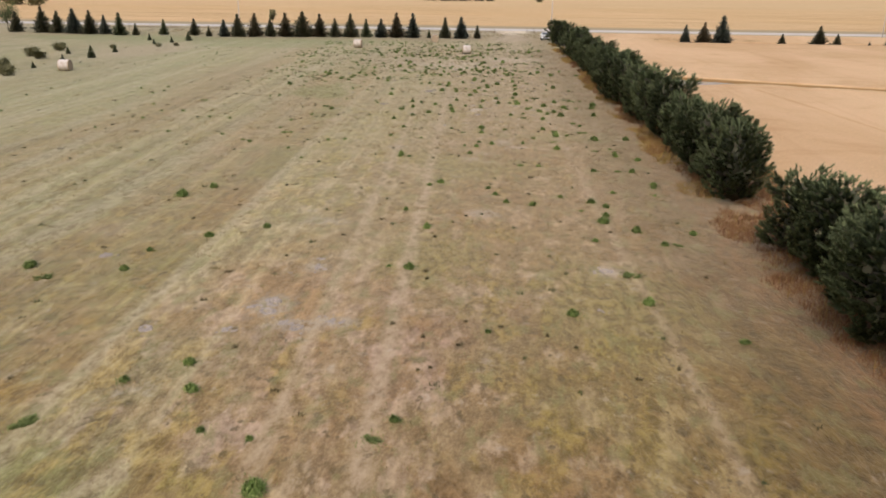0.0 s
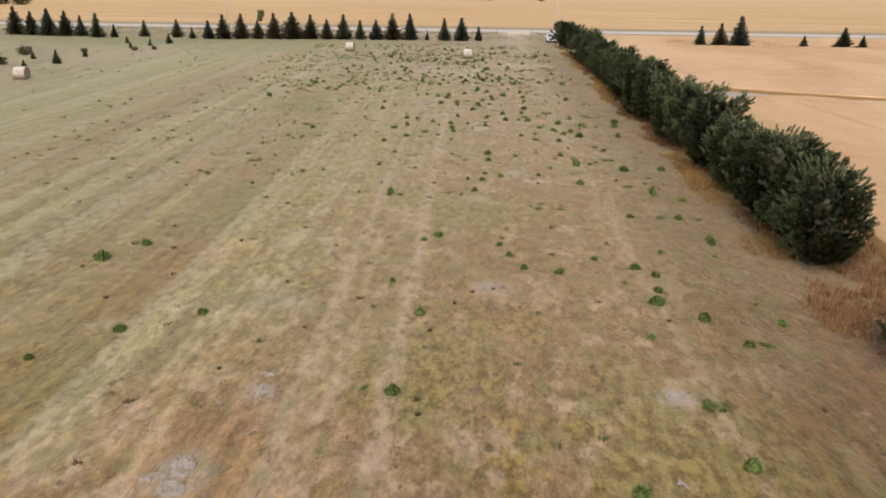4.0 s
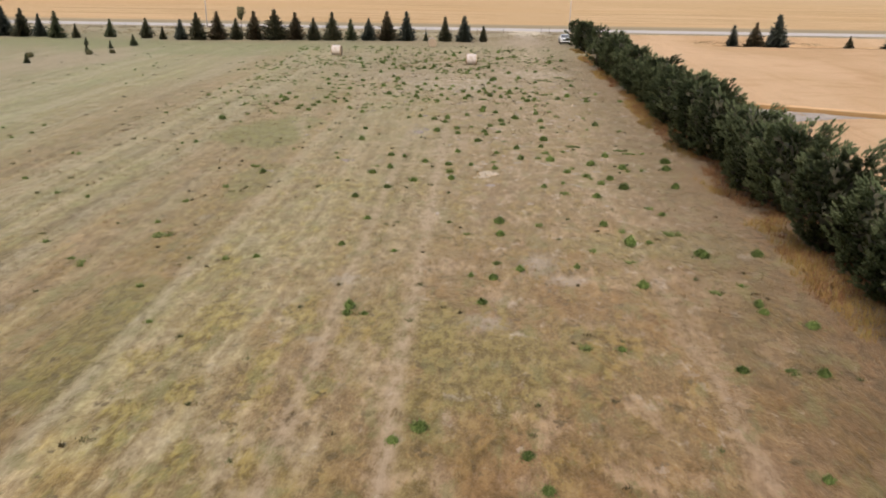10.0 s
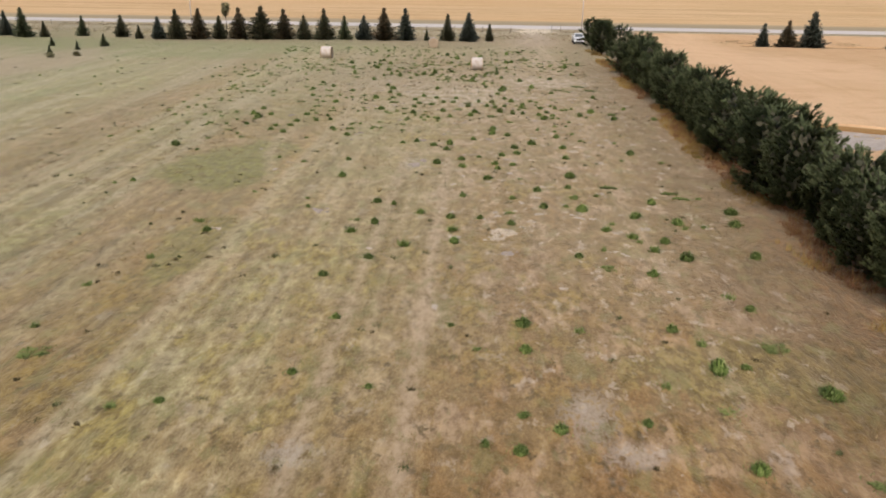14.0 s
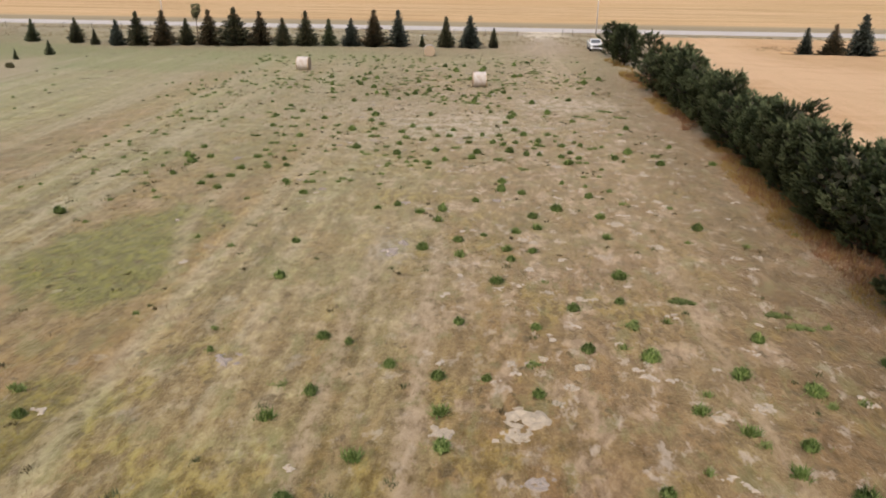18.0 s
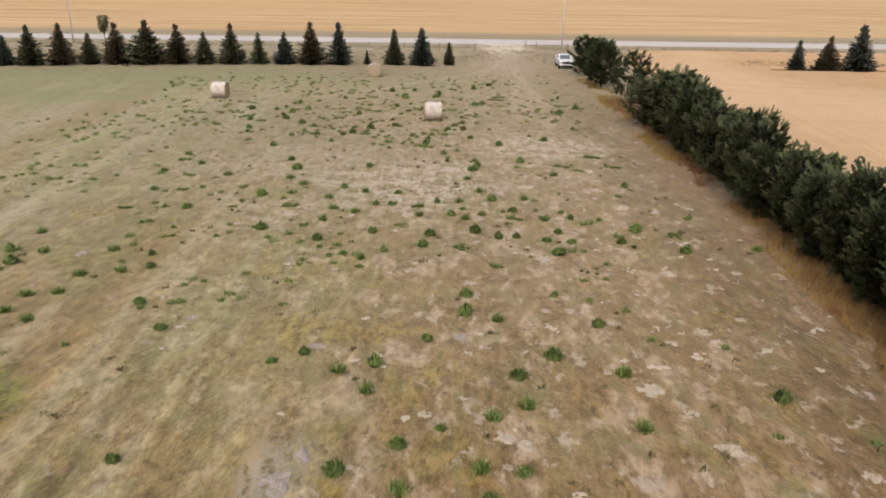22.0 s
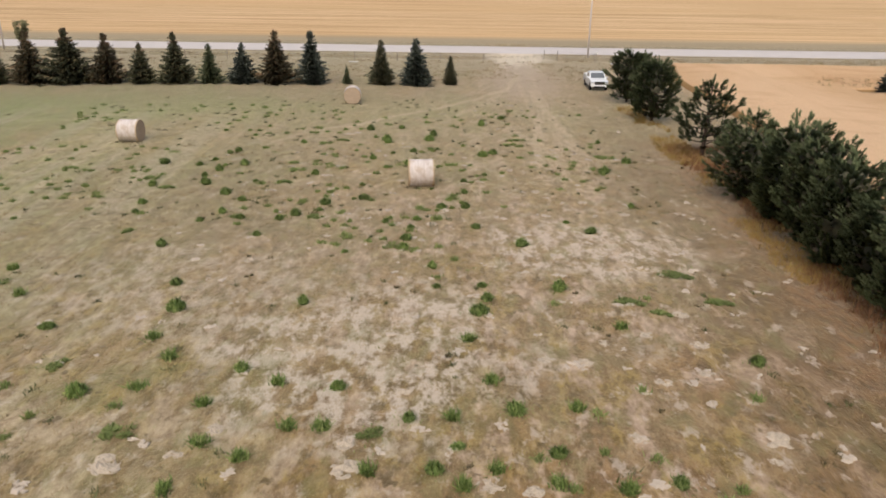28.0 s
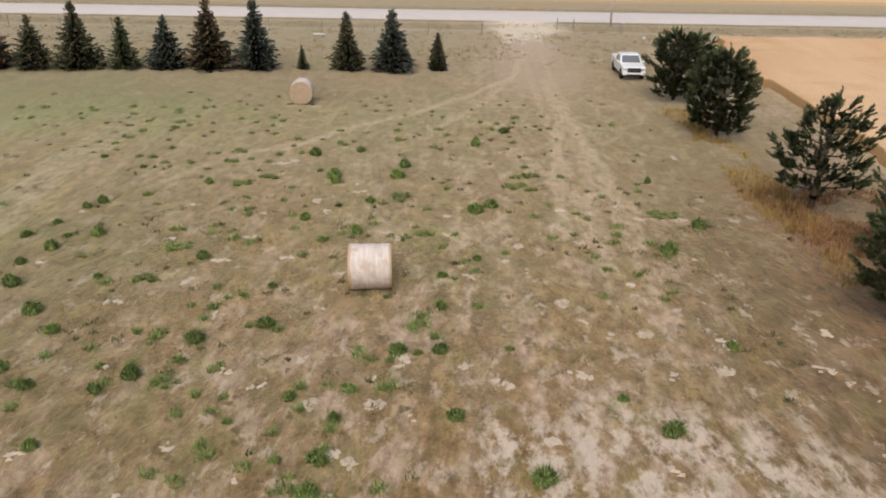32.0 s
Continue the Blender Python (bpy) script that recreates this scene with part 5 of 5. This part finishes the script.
WEEDS_E = [
    (-3.0, 85.9, 0.7), (-0.9, 86.2, 0.4), (2.3, 87.0, 0.8), (-2.4, 88.6, 0.5), (-6.6, 89.6, 0.7), (-12.8, 89.8, 0.5),
    (-1.4, 89.8, 0.6), (-5.0, 90.9, 0.6), (-3.8, 91.8, 0.4), (-26.5, 92.7, 0.8), (11.9, 93.8, 0.6), (7.1, 94.0, 0.7),
    (-1.3, 95.0, 0.7), (-6.2, 95.6, 0.7), (-9.8, 95.6, 0.5), (-8.8, 96.3, 0.5), (0.0, 96.4, 0.8), (-4.5, 97.6, 0.5),
    (-14.6, 97.9, 0.6), (-24.7, 98.8, 0.5), (2.0, 99.1, 0.6), (-3.1, 99.9, 0.8), (-16.3, 100.2, 0.7), (-23.9, 101.1, 0.5),
    (-3.1, 101.7, 0.7), (0.6, 101.9, 0.4), (-17.4, 104.1, 0.6), (-23.9, 104.2, 0.8), (-1.8, 105.1, 0.9), (-24.8, 105.7, 0.7),
]
WEEDS_F = [
    (-18.0, 105.7, 0.5), (-9.6, 105.9, 0.4), (-9.0, 106.2, 0.5), (-7.1, 106.8, 0.5), (1.3, 106.9, 0.9), (-3.4, 107.4, 1.0),
    (7.5, 107.5, 0.7), (-9.5, 107.5, 0.6), (-5.3, 107.7, 0.8), (5.1, 108.0, 0.3), (-10.6, 108.2, 0.7), (-15.8, 108.4, 0.3),
    (2.1, 108.5, 0.6), (4.6, 108.6, 0.6), (0.9, 108.7, 0.6), (-1.5, 109.0, 0.6), (-9.6, 109.1, 0.6), (-0.6, 109.1, 0.5),
    (-5.0, 109.2, 0.7), (-8.0, 109.5, 0.6), (-18.4, 109.6, 0.4), (-13.8, 109.7, 0.8), (-2.7, 109.8, 0.8), (7.5, 109.9, 1.0),
    (1.6, 110.0, 0.6), (-11.8, 110.4, 0.7), (5.7, 110.5, 0.8), (-6.6, 110.6, 1.0), (2.5, 112.4, 0.6), (-4.0, 112.6, 0.6),
]
WEEDS_G = [
    (-22.3, 112.7, 1.0), (9.0, 112.7, 0.5), (-18.9, 113.0, 0.8), (-20.2, 113.1, 0.4), (-16.4, 113.4, 0.6), (-0.6, 113.5, 0.6),
    (-3.4, 113.7, 0.5), (-13.2, 113.8, 1.1), (-5.9, 114.2, 1.0), (-4.9, 115.0, 0.5), (-1.7, 115.6, 0.8), (-15.4, 115.8, 0.8),
    (-7.3, 116.7, 0.6), (-20.5, 116.7, 0.9), (-17.0, 117.5, 1.0), (-10.7, 117.6, 0.6), (6.7, 119.1, 0.6), (-21.5, 120.1, 0.3),
    (-18.7, 120.2, 0.7), (-14.6, 122.1, 0.9), (-2.8, 122.5, 0.9), (-9.8, 123.0, 0.6), (4.3, 123.0, 1.0), (-2.5, 123.8, 0.6),
    (3.2, 124.0, 1.4), (-22.9, 124.1, 1.1), (6.8, 124.2, 1.3), (-15.5, 124.5, 0.6), (-4.6, 124.9, 0.4), (0.5, 125.0, 0.8),
]
WEEDS_H = [
    (-2.7, 125.1, 0.5), (-3.2, 126.8, 0.5), (5.7, 127.0, 1.7), (-4.9, 127.1, 0.5), (-9.1, 128.7, 0.4), (-17.9, 129.0, 0.6),
    (-6.4, 129.4, 0.6), (-0.8, 130.2, 0.8), (-6.4, 130.6, 0.7), (-13.8, 130.7, 0.5), (-20.3, 130.9, 0.9), (-6.3, 132.3, 0.5),
    (2.8, 132.3, 0.8), (-17.3, 132.6, 0.5), (-3.0, 132.6, 0.6), (-13.3, 133.2, 0.5), (-7.7, 133.2, 0.5), (-15.4, 133.3, 0.6),
    (1.7, 133.7, 0.4), (-11.5, 133.7, 1.0), (-6.1, 133.7, 0.6), (-21.2, 133.8, 0.5), (-12.6, 134.0, 0.7), (-16.6, 134.1, 0.6),
    (-11.5, 134.9, 0.4), (-21.5, 135.4, 0.6), (-4.9, 135.8, 0.7), (-3.6, 135.9, 0.6), (-6.1, 136.0, 0.5), (-11.4, 136.1, 0.8),
]
WEEDS_I = [
    (-16.2, 136.4, 0.6), (5.6, 136.7, 0.5), (-9.4, 137.2, 0.8), (-17.5, 137.6, 0.8), (-21.4, 138.7, 1.2), (-3.7, 138.8, 0.5),
    (-22.4, 139.1, 0.7), (-6.4, 139.4, 0.3), (-5.7, 139.4, 0.3), (-19.3, 139.5, 0.8), (-9.9, 140.0, 0.4), (-16.5, 140.3, 0.4),
    (-14.7, 140.4, 1.1), (-23.0, 140.5, 1.2), (-3.8, 141.2, 0.5), (-20.0, 141.3, 0.5), (-18.0, 142.1, 0.6), (-13.2, 142.2, 0.6),
    (-29.1, 142.6, 1.2), (-19.5, 142.7, 0.7), (-2.5, 142.8, 0.4), (-14.5, 143.2, 1.3), (-21.2, 143.9, 0.6), (-19.5, 143.9, 0.4),
    (5.2, 144.0, 0.9), (-3.9, 144.0, 0.6), (-23.6, 144.1, 0.9), (-18.3, 144.2, 0.7), (-8.9, 144.2, 0.5), (-7.6, 145.1, 0.6),
]
WEEDS_J = [
    (-20.6, 145.3, 0.5), (-10.1, 146.5, 0.6), (7.1, 146.7, 0.8), (-20.2, 147.2, 0.5), (-17.2, 147.8, 0.4), (-19.8, 147.9, 0.6),
    (-2.6, 147.9, 0.9), (6.0, 148.0, 1.5), (-8.9, 148.2, 0.4), (-1.9, 148.6, 0.8), (-7.5, 148.8, 0.6), (-6.1, 149.7, 1.1),
    (-15.8, 150.9, 0.6), (-14.1, 150.9, 1.2), (-9.6, 151.4, 0.7), (-0.6, 151.5, 1.1), (-13.1, 152.0, 1.2), (-9.8, 152.2, 0.9),
    (-6.6, 152.4, 0.9), (6.0, 152.5, 0.5), (-20.0, 153.0, 0.5), (0.2, 153.1, 1.1), (-19.2, 153.9, 0.6), (-6.4, 154.1, 0.8),
    (-22.8, 154.6, 0.5), (-11.5, 155.9, 0.8), (-9.1, 156.7, 0.6), (-2.7, 158.3, 0.8), (-1.0, 161.3, 0.9),
]

for i, (x, y, d) in enumerate(WEEDS_A + WEEDS_B + WEEDS_C + WEEDS_D + WEEDS_E + WEEDS_F + WEEDS_G + WEEDS_H + WEEDS_I + WEEDS_J):
    low = d >= 1.0 or i % 9 == 4
    me = MAT_WEED[i % 2] if low else WEED[i % 4]
    zs = min(d, 1.0) * rng.uniform(0.8, 1.1) * (0.8 if low else 1.0)
    ob = thing("weed", "low spreading grey-green weed mat in dry grass" if low else "bushy dark green weed in dry grass", "weed",
               pose(x, y, -0.03, 0, 0, rng.uniform(0, 360) if d < 1.1 else rng.uniform(-15, 15)) @ Matrix.Diagonal((d * 0.92, d * 0.9, zs * (0.9 if low else 1.25), 1)), "weeds in the field", me=me)


# ---- small growth that nobody could count ----
def scatter_blades(name, label, mat, spots, per, size, width, seed):
    r = np.random.default_rng(seed)
    pts = np.repeat(spots, per, axis=0)
    n = len(pts)
    a = r.uniform(0, 2 * np.pi, n)
    base = pts[:, :2] + r.normal(0, 0.5, (n, 2)) * pts[:, 2:3] * 0.5
    length = size * r.uniform(0.5, 1.3, n) * pts[:, 3]
    out = np.stack([np.cos(a), np.sin(a)], -1)
    lean = r.uniform(0.2, 1.1, n)
    side = np.stack([-out[:, 1], out[:, 0]], -1) * (width * r.uniform(0.6, 1.4, n))[:, None]
    z0 = np.full(n, -0.02)
    v = np.zeros((n, 3, 3))
    v[:, 0, :2], v[:, 1, :2], v[:, 2, :2] = base - side, base + side, base + out * (length * lean)[:, None]
    v[:, 0, 2], v[:, 1, 2], v[:, 2, 2] = z0, z0, length * (1.15 - 0.7 * lean)
    me = bpy.data.meshes.new(name)
    me.vertices.add(3 * n)
    me.vertices.foreach_set("co", v.reshape(-1))
    me.loops.add(3 * n)
    me.loops.foreach_set("vertex_index", np.arange(3 * n, dtype=np.int32))
    me.polygons.add(n)
    me.polygons.foreach_set("loop_start", np.arange(0, 3 * n, 3, dtype=np.int32))
    me.materials.append(mat)
    me.update(calc_edges=True)
    me.validate()
    return thing(name, label, "grass", kind="stuff", me=me)


r = np.random.default_rng(3)


def spots(n, x0, x1, y0, y1, dmin, dmax, keep=None):
    p = np.stack([r.uniform(x0, x1, n), r.uniform(y0, y1, n), r.uniform(dmin, dmax, n), r.uniform(0.7, 1.2, n)], -1)
    if keep is not None:
        p = p[np.array([keep(a, b) for a, b in p[:, :2]])]
    return p


clumped = lambda x, y: ((x - 2.2) / 6.0) ** 2 + ((y - 130) / 5.0) ** 2 > 1 and wave(x, y, 0.35, 4.0) + 0.5 * wave(x, y, 1.3, 9.0) > r.uniform(-0.35, 0.5)
scatter_blades("dry_grass", "short dry tan grass stubble all over the mown field", MAT["grass"], spots(34000, -34, 17, 9, 150, 0.25, 0.6, clumped), 9, 0.14, 0.009, 5)
scatter_blades("green_sprigs", "scattered small olive sprigs among the dry grass", MAT["sprig"],
               np.concatenate([spots(650, -38, 9, 60, 172, 0.2, 0.5, clumped), spots(420, -36, 8, 132, 170, 0.3, 0.6, clumped), spots(200, -48, 12, 10, 60, 0.15, 0.4, clumped)]), 26, 0.14, 0.02, 6)
fringe = np.array([(x, y, d * 1.5, 0.8 + 0.3 * d) for x, y, d in WEEDS_A + WEEDS_B + WEEDS_C + WEEDS_D + WEEDS_E + WEEDS_F + WEEDS_G + WEEDS_H + WEEDS_I + WEEDS_J])
scatter_blades("weed_fringe", "thin grey-green growth round the weeds in the field", MAT["weed_dull"], fringe, 46, 0.12, 0.014, 26)
# tufts set at each bale's foot stand in for its contact shadow
scatter_blades("brown_tufts", "dark brown dead tufts scattered over the mown field, and at the bales as contact shadow", MAT["tuft"],
               np.concatenate([spots(260, -75, -18, 40, 165, 0.3, 0.8, clumped), spots(420, -20, 12, 14, 165, 0.15, 0.4, clumped),
                               np.array([(x + 0.75 * k, y - 0.75, 0.5, 1.0) for x, y in ((-6.36, 140.35), (-28.6, 150.5), (-14.85, 168.0), (-62.0, 102.4)) for k in (-1, -0.3, 0.5, 1.1)])]), 34, 0.13, 0.018, 36)
BUSHES_A = [
    (-6.6, 73.1), (5.5, 73.6), (-9.6, 74.8), (4.7, 75.5), (-4.4, 75.6), (3.5, 76.5), (-4.8, 88.9), (-2.6, 89.9), (2.3, 92.1), (-2.2, 92.5),
    (-1.1, 93.2), (-6.3, 93.9), (-7.4, 95.1), (2.3, 95.4), (-20, 98.4), (-21.2, 99.1), (-1.9, 99.4), (-21.3, 100.7), (-20.1, 101), (-20.1, 103),
    (-18.5, 103.5), (-23.2, 105.7), (-8.1, 105.8), (-20, 106.1), (11.1, 108), (-24.7, 108.4), (-10.9, 111.4), (-3.2, 112), (1.1, 112.1), (-0.7, 112.2),
    (-5.8, 112.5), (-2.3, 112.7), (-9.4, 112.9), (-10.7, 113.5), (-8.4, 114.4), (-7.4, 114.5), (-3.6, 115.2), (-11.3, 115.5), (0.2, 115.9), (-13.7, 116.3),
    (-22.1, 116.5), (-9.3, 116.9), (-2.4, 117.4), (-13.4, 118.3), (-14.5, 119.7), (-3.2, 120.3), (-23.2, 120.9), (2.5, 121.6),
]
BUSHES_B = [
    (-21.4, 123.1), (-23.2, 125.7),
]
bushes = np.array([(x, y, 0.42, 1.15) for x, y in BUSHES_A + BUSHES_B])
scatter_blades("leafy_weeds", "small leafy green weeds scattered between the larger ones", MAT["weed"], bushes, 150, 0.26, 0.026, 46)
belt = lambda x, y: ((x - 2.2) / 6.5) ** 2 + ((y - 130) / 5.5) ** 2 > 1 and wave(x, y, 0.09, 14.0) + 0.4 * wave(x, y, 0.5, 5.0) > -0.05
scatter_blades("small_weeds", "many small dull green weeds dotted through the field", MAT["weed_dull"],
               np.concatenate([spots(450, -38, 6, 128, 166, 0.3, 0.6, belt), spots(340, -34, 6, 100, 140, 0.25, 0.55, belt), spots(90, -40, 10, 50, 105, 0.2, 0.4, belt), spots(70, -60, -20, 40, 160, 0.2, 0.4, belt)]), 70, 0.20, 0.022, 16)
edge = lambda x, y: x > 14.7 - 0.024 * y + 1.1 * wave(x, y, 0.25, 8.0) and x < 19.8 and wave(x, y, 0.4, 2.0) > -0.3
scatter_blades("rusty_grass", "tall rusty and golden grass under the pines", MAT["rust_grass"], spots(13500, 9.3, 19.8, 12, 152, 0.4, 0.9, edge), 18, 0.40, 0.016, 7)
golden = lambda x, y: abs(x - (15.1 - 0.024 * y)) < 1.1 + wave(1, y, 0.15, 3.0) and wave(x, y, 0.16, 11.0) > -0.02
scatter_blades("golden_grass", "tall golden grass in drifts at the foot of the pines", MAT["golden_grass"], spots(6500, 9.0, 16.0, 40, 168, 0.4, 0.8, golden), 16, 0.38, 0.016, 9)
rough = lambda x, y: wave(x, y, 0.2, 7.0) > -0.1
scatter_blades("verge_grass", "rough olive-brown grass along the road verge", MAT["grass"], spots(6000, -110, 60, 183, 207, 0.4, 1.0, rough), 8, 0.28, 0.02, 8)


def clods(n, seed):
    """Pale crumbled lumps of dry earth and matted straw lying on the field."""
    r2 = random.Random(seed)
    verts, faces = [], []
    while n:
        x, y = r2.uniform(-20, 12), r2.uniform(66, 168)
        near = math.exp(-(((x - 3) / 8) ** 2) - (((y - 112) / 36) ** 2)) + 0.7 * math.exp(-(((x + 8) / 9) ** 2) - (((y - 124) / 22) ** 2))
        if r2.random() > near + 0.04:
            continue
        n -= 1
        cx, cy = x, y
        for _ in range(r2.choice((1, 2, 3, 4, 6))):
            cx, cy = cx + r2.gauss(0, 0.13), cy + r2.gauss(0, 0.13)
            size, turn, thin = r2.uniform(0.05, 0.17), r2.uniform(0, 6.28), r2.uniform(0.45, 0.95)
            sides = 10
            m = len(verts)
            for ring, (k, z) in enumerate(((1.0, -0.02), (0.86, 0.012), (0.45, 0.022))):
                for i in range(sides):
                    a = 2 * math.pi * i / sides
                    q = size * k * (1 + 1.3 * noise.noise(Vector((math.cos(a) * 1.9 + cx * 3, math.sin(a) * 1.9 + cy * 3, ring * 0.2))))
                    u, v = q * math.cos(a), q * math.sin(a) * thin
                    verts.append((cx + u * math.cos(turn) - v * math.sin(turn), cy + u * math.sin(turn) + v * math.cos(turn), z + 0.02 * r2.random() * (ring > 0)))
            for ring in range(2):
                for i in range(sides):
                    a, b = m + ring * sides + i, m + ring * sides + (i + 1) % sides
                    faces.append((a, b, b + sides, a + sides))
            faces.append(tuple(m + 2 * sides + i for i in range(sides)))
    return thing("pale_clods", "pale crumbled clods of dry earth scattered in the grass", "clods", kind="stuff", me=mesh_of("pale_clods", verts, faces, [MAT["soil"]]))


clods(260, 4)


# ---- pale clumps of matted straw and grey mounds of turned earth ----
def mound_mesh(seed, mat, tall, ragged):
    """A unit-wide low heap with a crumbly top and a ragged rim, one connected piece."""
    n, rings = 26, 9
    verts = [(0.0, 0.0, tall)]
    for k in range(1, rings + 1):
        for i in range(n):
            a, q = 2 * math.pi * (i + 0.5 * (k % 2)) / n, k / rings
            x, y = 0.5 * q * math.cos(a), 0.42 * q * math.sin(a)
            lobe = noise.noise(Vector((x * 5.0, y * 5.0, seed))) * ragged + 0.5 * noise.noise(Vector((x * 13.0, y * 13.0, seed + 5.0)))
            verts.append((x, y, tall * (1.0 - 1.25 * q ** 1.5 + 1.5 * lobe) - (0.12 if k == rings else 0.0)))
    faces = [(0, 1 + i, 1 + (i + 1) % n) for i in range(n)]
    for k in range(rings - 1):
        for i in range(n):
            a, b = 1 + k * n + i, 1 + k * n + (i + 1) % n
            faces.append((a, a + n, b + n, b))
    return mesh_of("mound", verts, faces, [mat], None, False)


STRAW_CLUMP = [mound_mesh(80.3 + i, MAT["chalk"], 0.06, 0.85) for i in range(4)]
CRUMBS = [mound_mesh(99.2 + i, MAT["ash"], 0.12, 0.9) for i in range(2)]
EARTH_MOUND = [mound_mesh(90.6 + i, MAT["ash"], 0.06, 1.2) for i in range(3)]
CLUMPS_A = [
    (-1.8, 75.6, 1.7), (-2.1, 74.7, 1.1), (-4.3, 74.6, 1.1), (0.1, 78.9, 0.7), (-0.3, 77.6, 0.7), (-1.7, 79.1, 0.6), (-2.3, 78.9, 0.6),
    (-1.2, 79.4, 0.5), (4.1, 76.3, 0.9), (5.5, 76.9, 0.9), (-0.8, 76.5, 0.6), (4.6, 79.2, 0.5), (2.4, 79.4, 0.6), (-0.8, 85.1, 0.6),
    (1, 84.6, 0.6), (0.5, 84.6, 0.7), (6, 104.6, 0.9), (9.1, 105, 0.7), (3, 94.4, 1.1), (4.6, 91.2, 1.1), (1.1, 100.4, 0.7),
    (5.9, 98.8, 0.8), (-1.9, 91.5, 0.9), (-1.3, 91.1, 0.7), (5.4, 113.6, 0.5), (-2.9, 103.1, 0.7), (7.7, 100, 0.6), (4.5, 97.8, 0.6),
    (0.1, 100.4, 0.6), (-1.9, 98.7, 0.5), (1.8, 95.6, 0.6), (-3.1, 93.6, 0.5),
]
CLUMPS_B = [
    (-4.3, 92.6, 0.6), (8.1, 90.1, 0.7), (-13.8, 99.1, 0.6), (-12.9, 112.4, 1.2), (-6.4, 112.6, 1.1), (-2.5, 112.2, 1), (5.8, 114.6, 1.2),
    (-1.4, 111.9, 0.7), (5, 122.9, 0.8), (5.1, 120.4, 0.8), (3.3, 121.1, 0.7), (-11.3, 112.9, 0.8), (3.2, 117.7, 0.8), (1.7, 120.4, 0.6),
    (-0.5, 119, 0.8), (-5.1, 116.7, 0.7), (-10.5, 114.2, 0.7), (1.8, 114.5, 0.7), (4.8, 118.4, 0.7), (0.8, 118.9, 0.8), (-6.6, 113.7, 0.7),
    (-13.3, 127.5, 0.8), (-5.6, 130.6, 0.7), (-7.1, 133, 0.8), (-5.3, 133.1, 0.8), (-5.8, 129.2, 0.7), (-0.8, 144.2, 0.7), (0.5, 139.4, 0.8),
    (3, 137.4, 0.7), (5, 135.4, 0.7), (-2.8, 135.2, 0.6), (-10, 148.8, 0.7),
]
MOUNDS = [
    (-8.2, 23.7, 1), (-8.1, 22.7, 0.8), (-8.9, 23.1, 0.5), (-7.1, 21.7, 0.7), (-6.6, 21.3, 0.7), (-7.3, 27.9, 0.8), (-5.2, 22, 0.9),
    (-12.3, 20.6, 0.7), (-8.4, 27.1, 0.4), (-7.4, 29.1, 0.5), (6.3, 28.8, 0.8), (5.5, 24.3, 0.5), (-9.1, 20.9, 0.7), (-17.9, 28.5, 0.8),
    (-8.2, 89.3, 0.9), (-8.4, 96.9, 0.6), (-13.8, 99, 0.6), (-7.6, 90.4, 0.8), (-21.3, 105.6, 0.8), (-3.3, 97.9, 0.6), (-12.1, 78, 0.9),
    (-8, 88.9, 0.8), (-1.5, 72.5, 0.7),
]

for i, (x, y, d) in enumerate(CLUMPS_A + CLUMPS_B):
    thing("straw_clump", "pale matted straw clump lying in dry grass", "straw clump", pose(x, y, ground_height(x, y) - 0.01, 0, 0, rng.uniform(0, 360)) @ Matrix.Diagonal((d, d, d, 1)), "straw clumps in the field", me=STRAW_CLUMP[i % 4])
for i, (x, y, d) in enumerate(MOUNDS):
    thing("earth_mound", "low grey crumbled mound of dug earth in dry grass", "earth mound", pose(x, y, ground_height(x, y) - 0.01, 0, 0, rng.uniform(0, 360)) @ Matrix.Diagonal((d * 1.2, d, d, 1)), "earth mounds in the field", me=EARTH_MOUND[i % 3])
    for k in range(3):
        a, far = rng.uniform(0, 6.28), d * rng.uniform(0.55, 1.0)
        cx, cy, c = x + far * math.cos(a), y + far * math.sin(a), d * rng.uniform(0.18, 0.34)
        thing("earth_crumb", "small grey crumb of dug earth beside a mound", "earth crumb", pose(cx, cy, ground_height(cx, cy) - 0.01, 0, 0, rng.uniform(0, 360)) @ Matrix.Diagonal((c, c, c, 1)), "earth crumbs in the field", me=CRUMBS[k % 2])
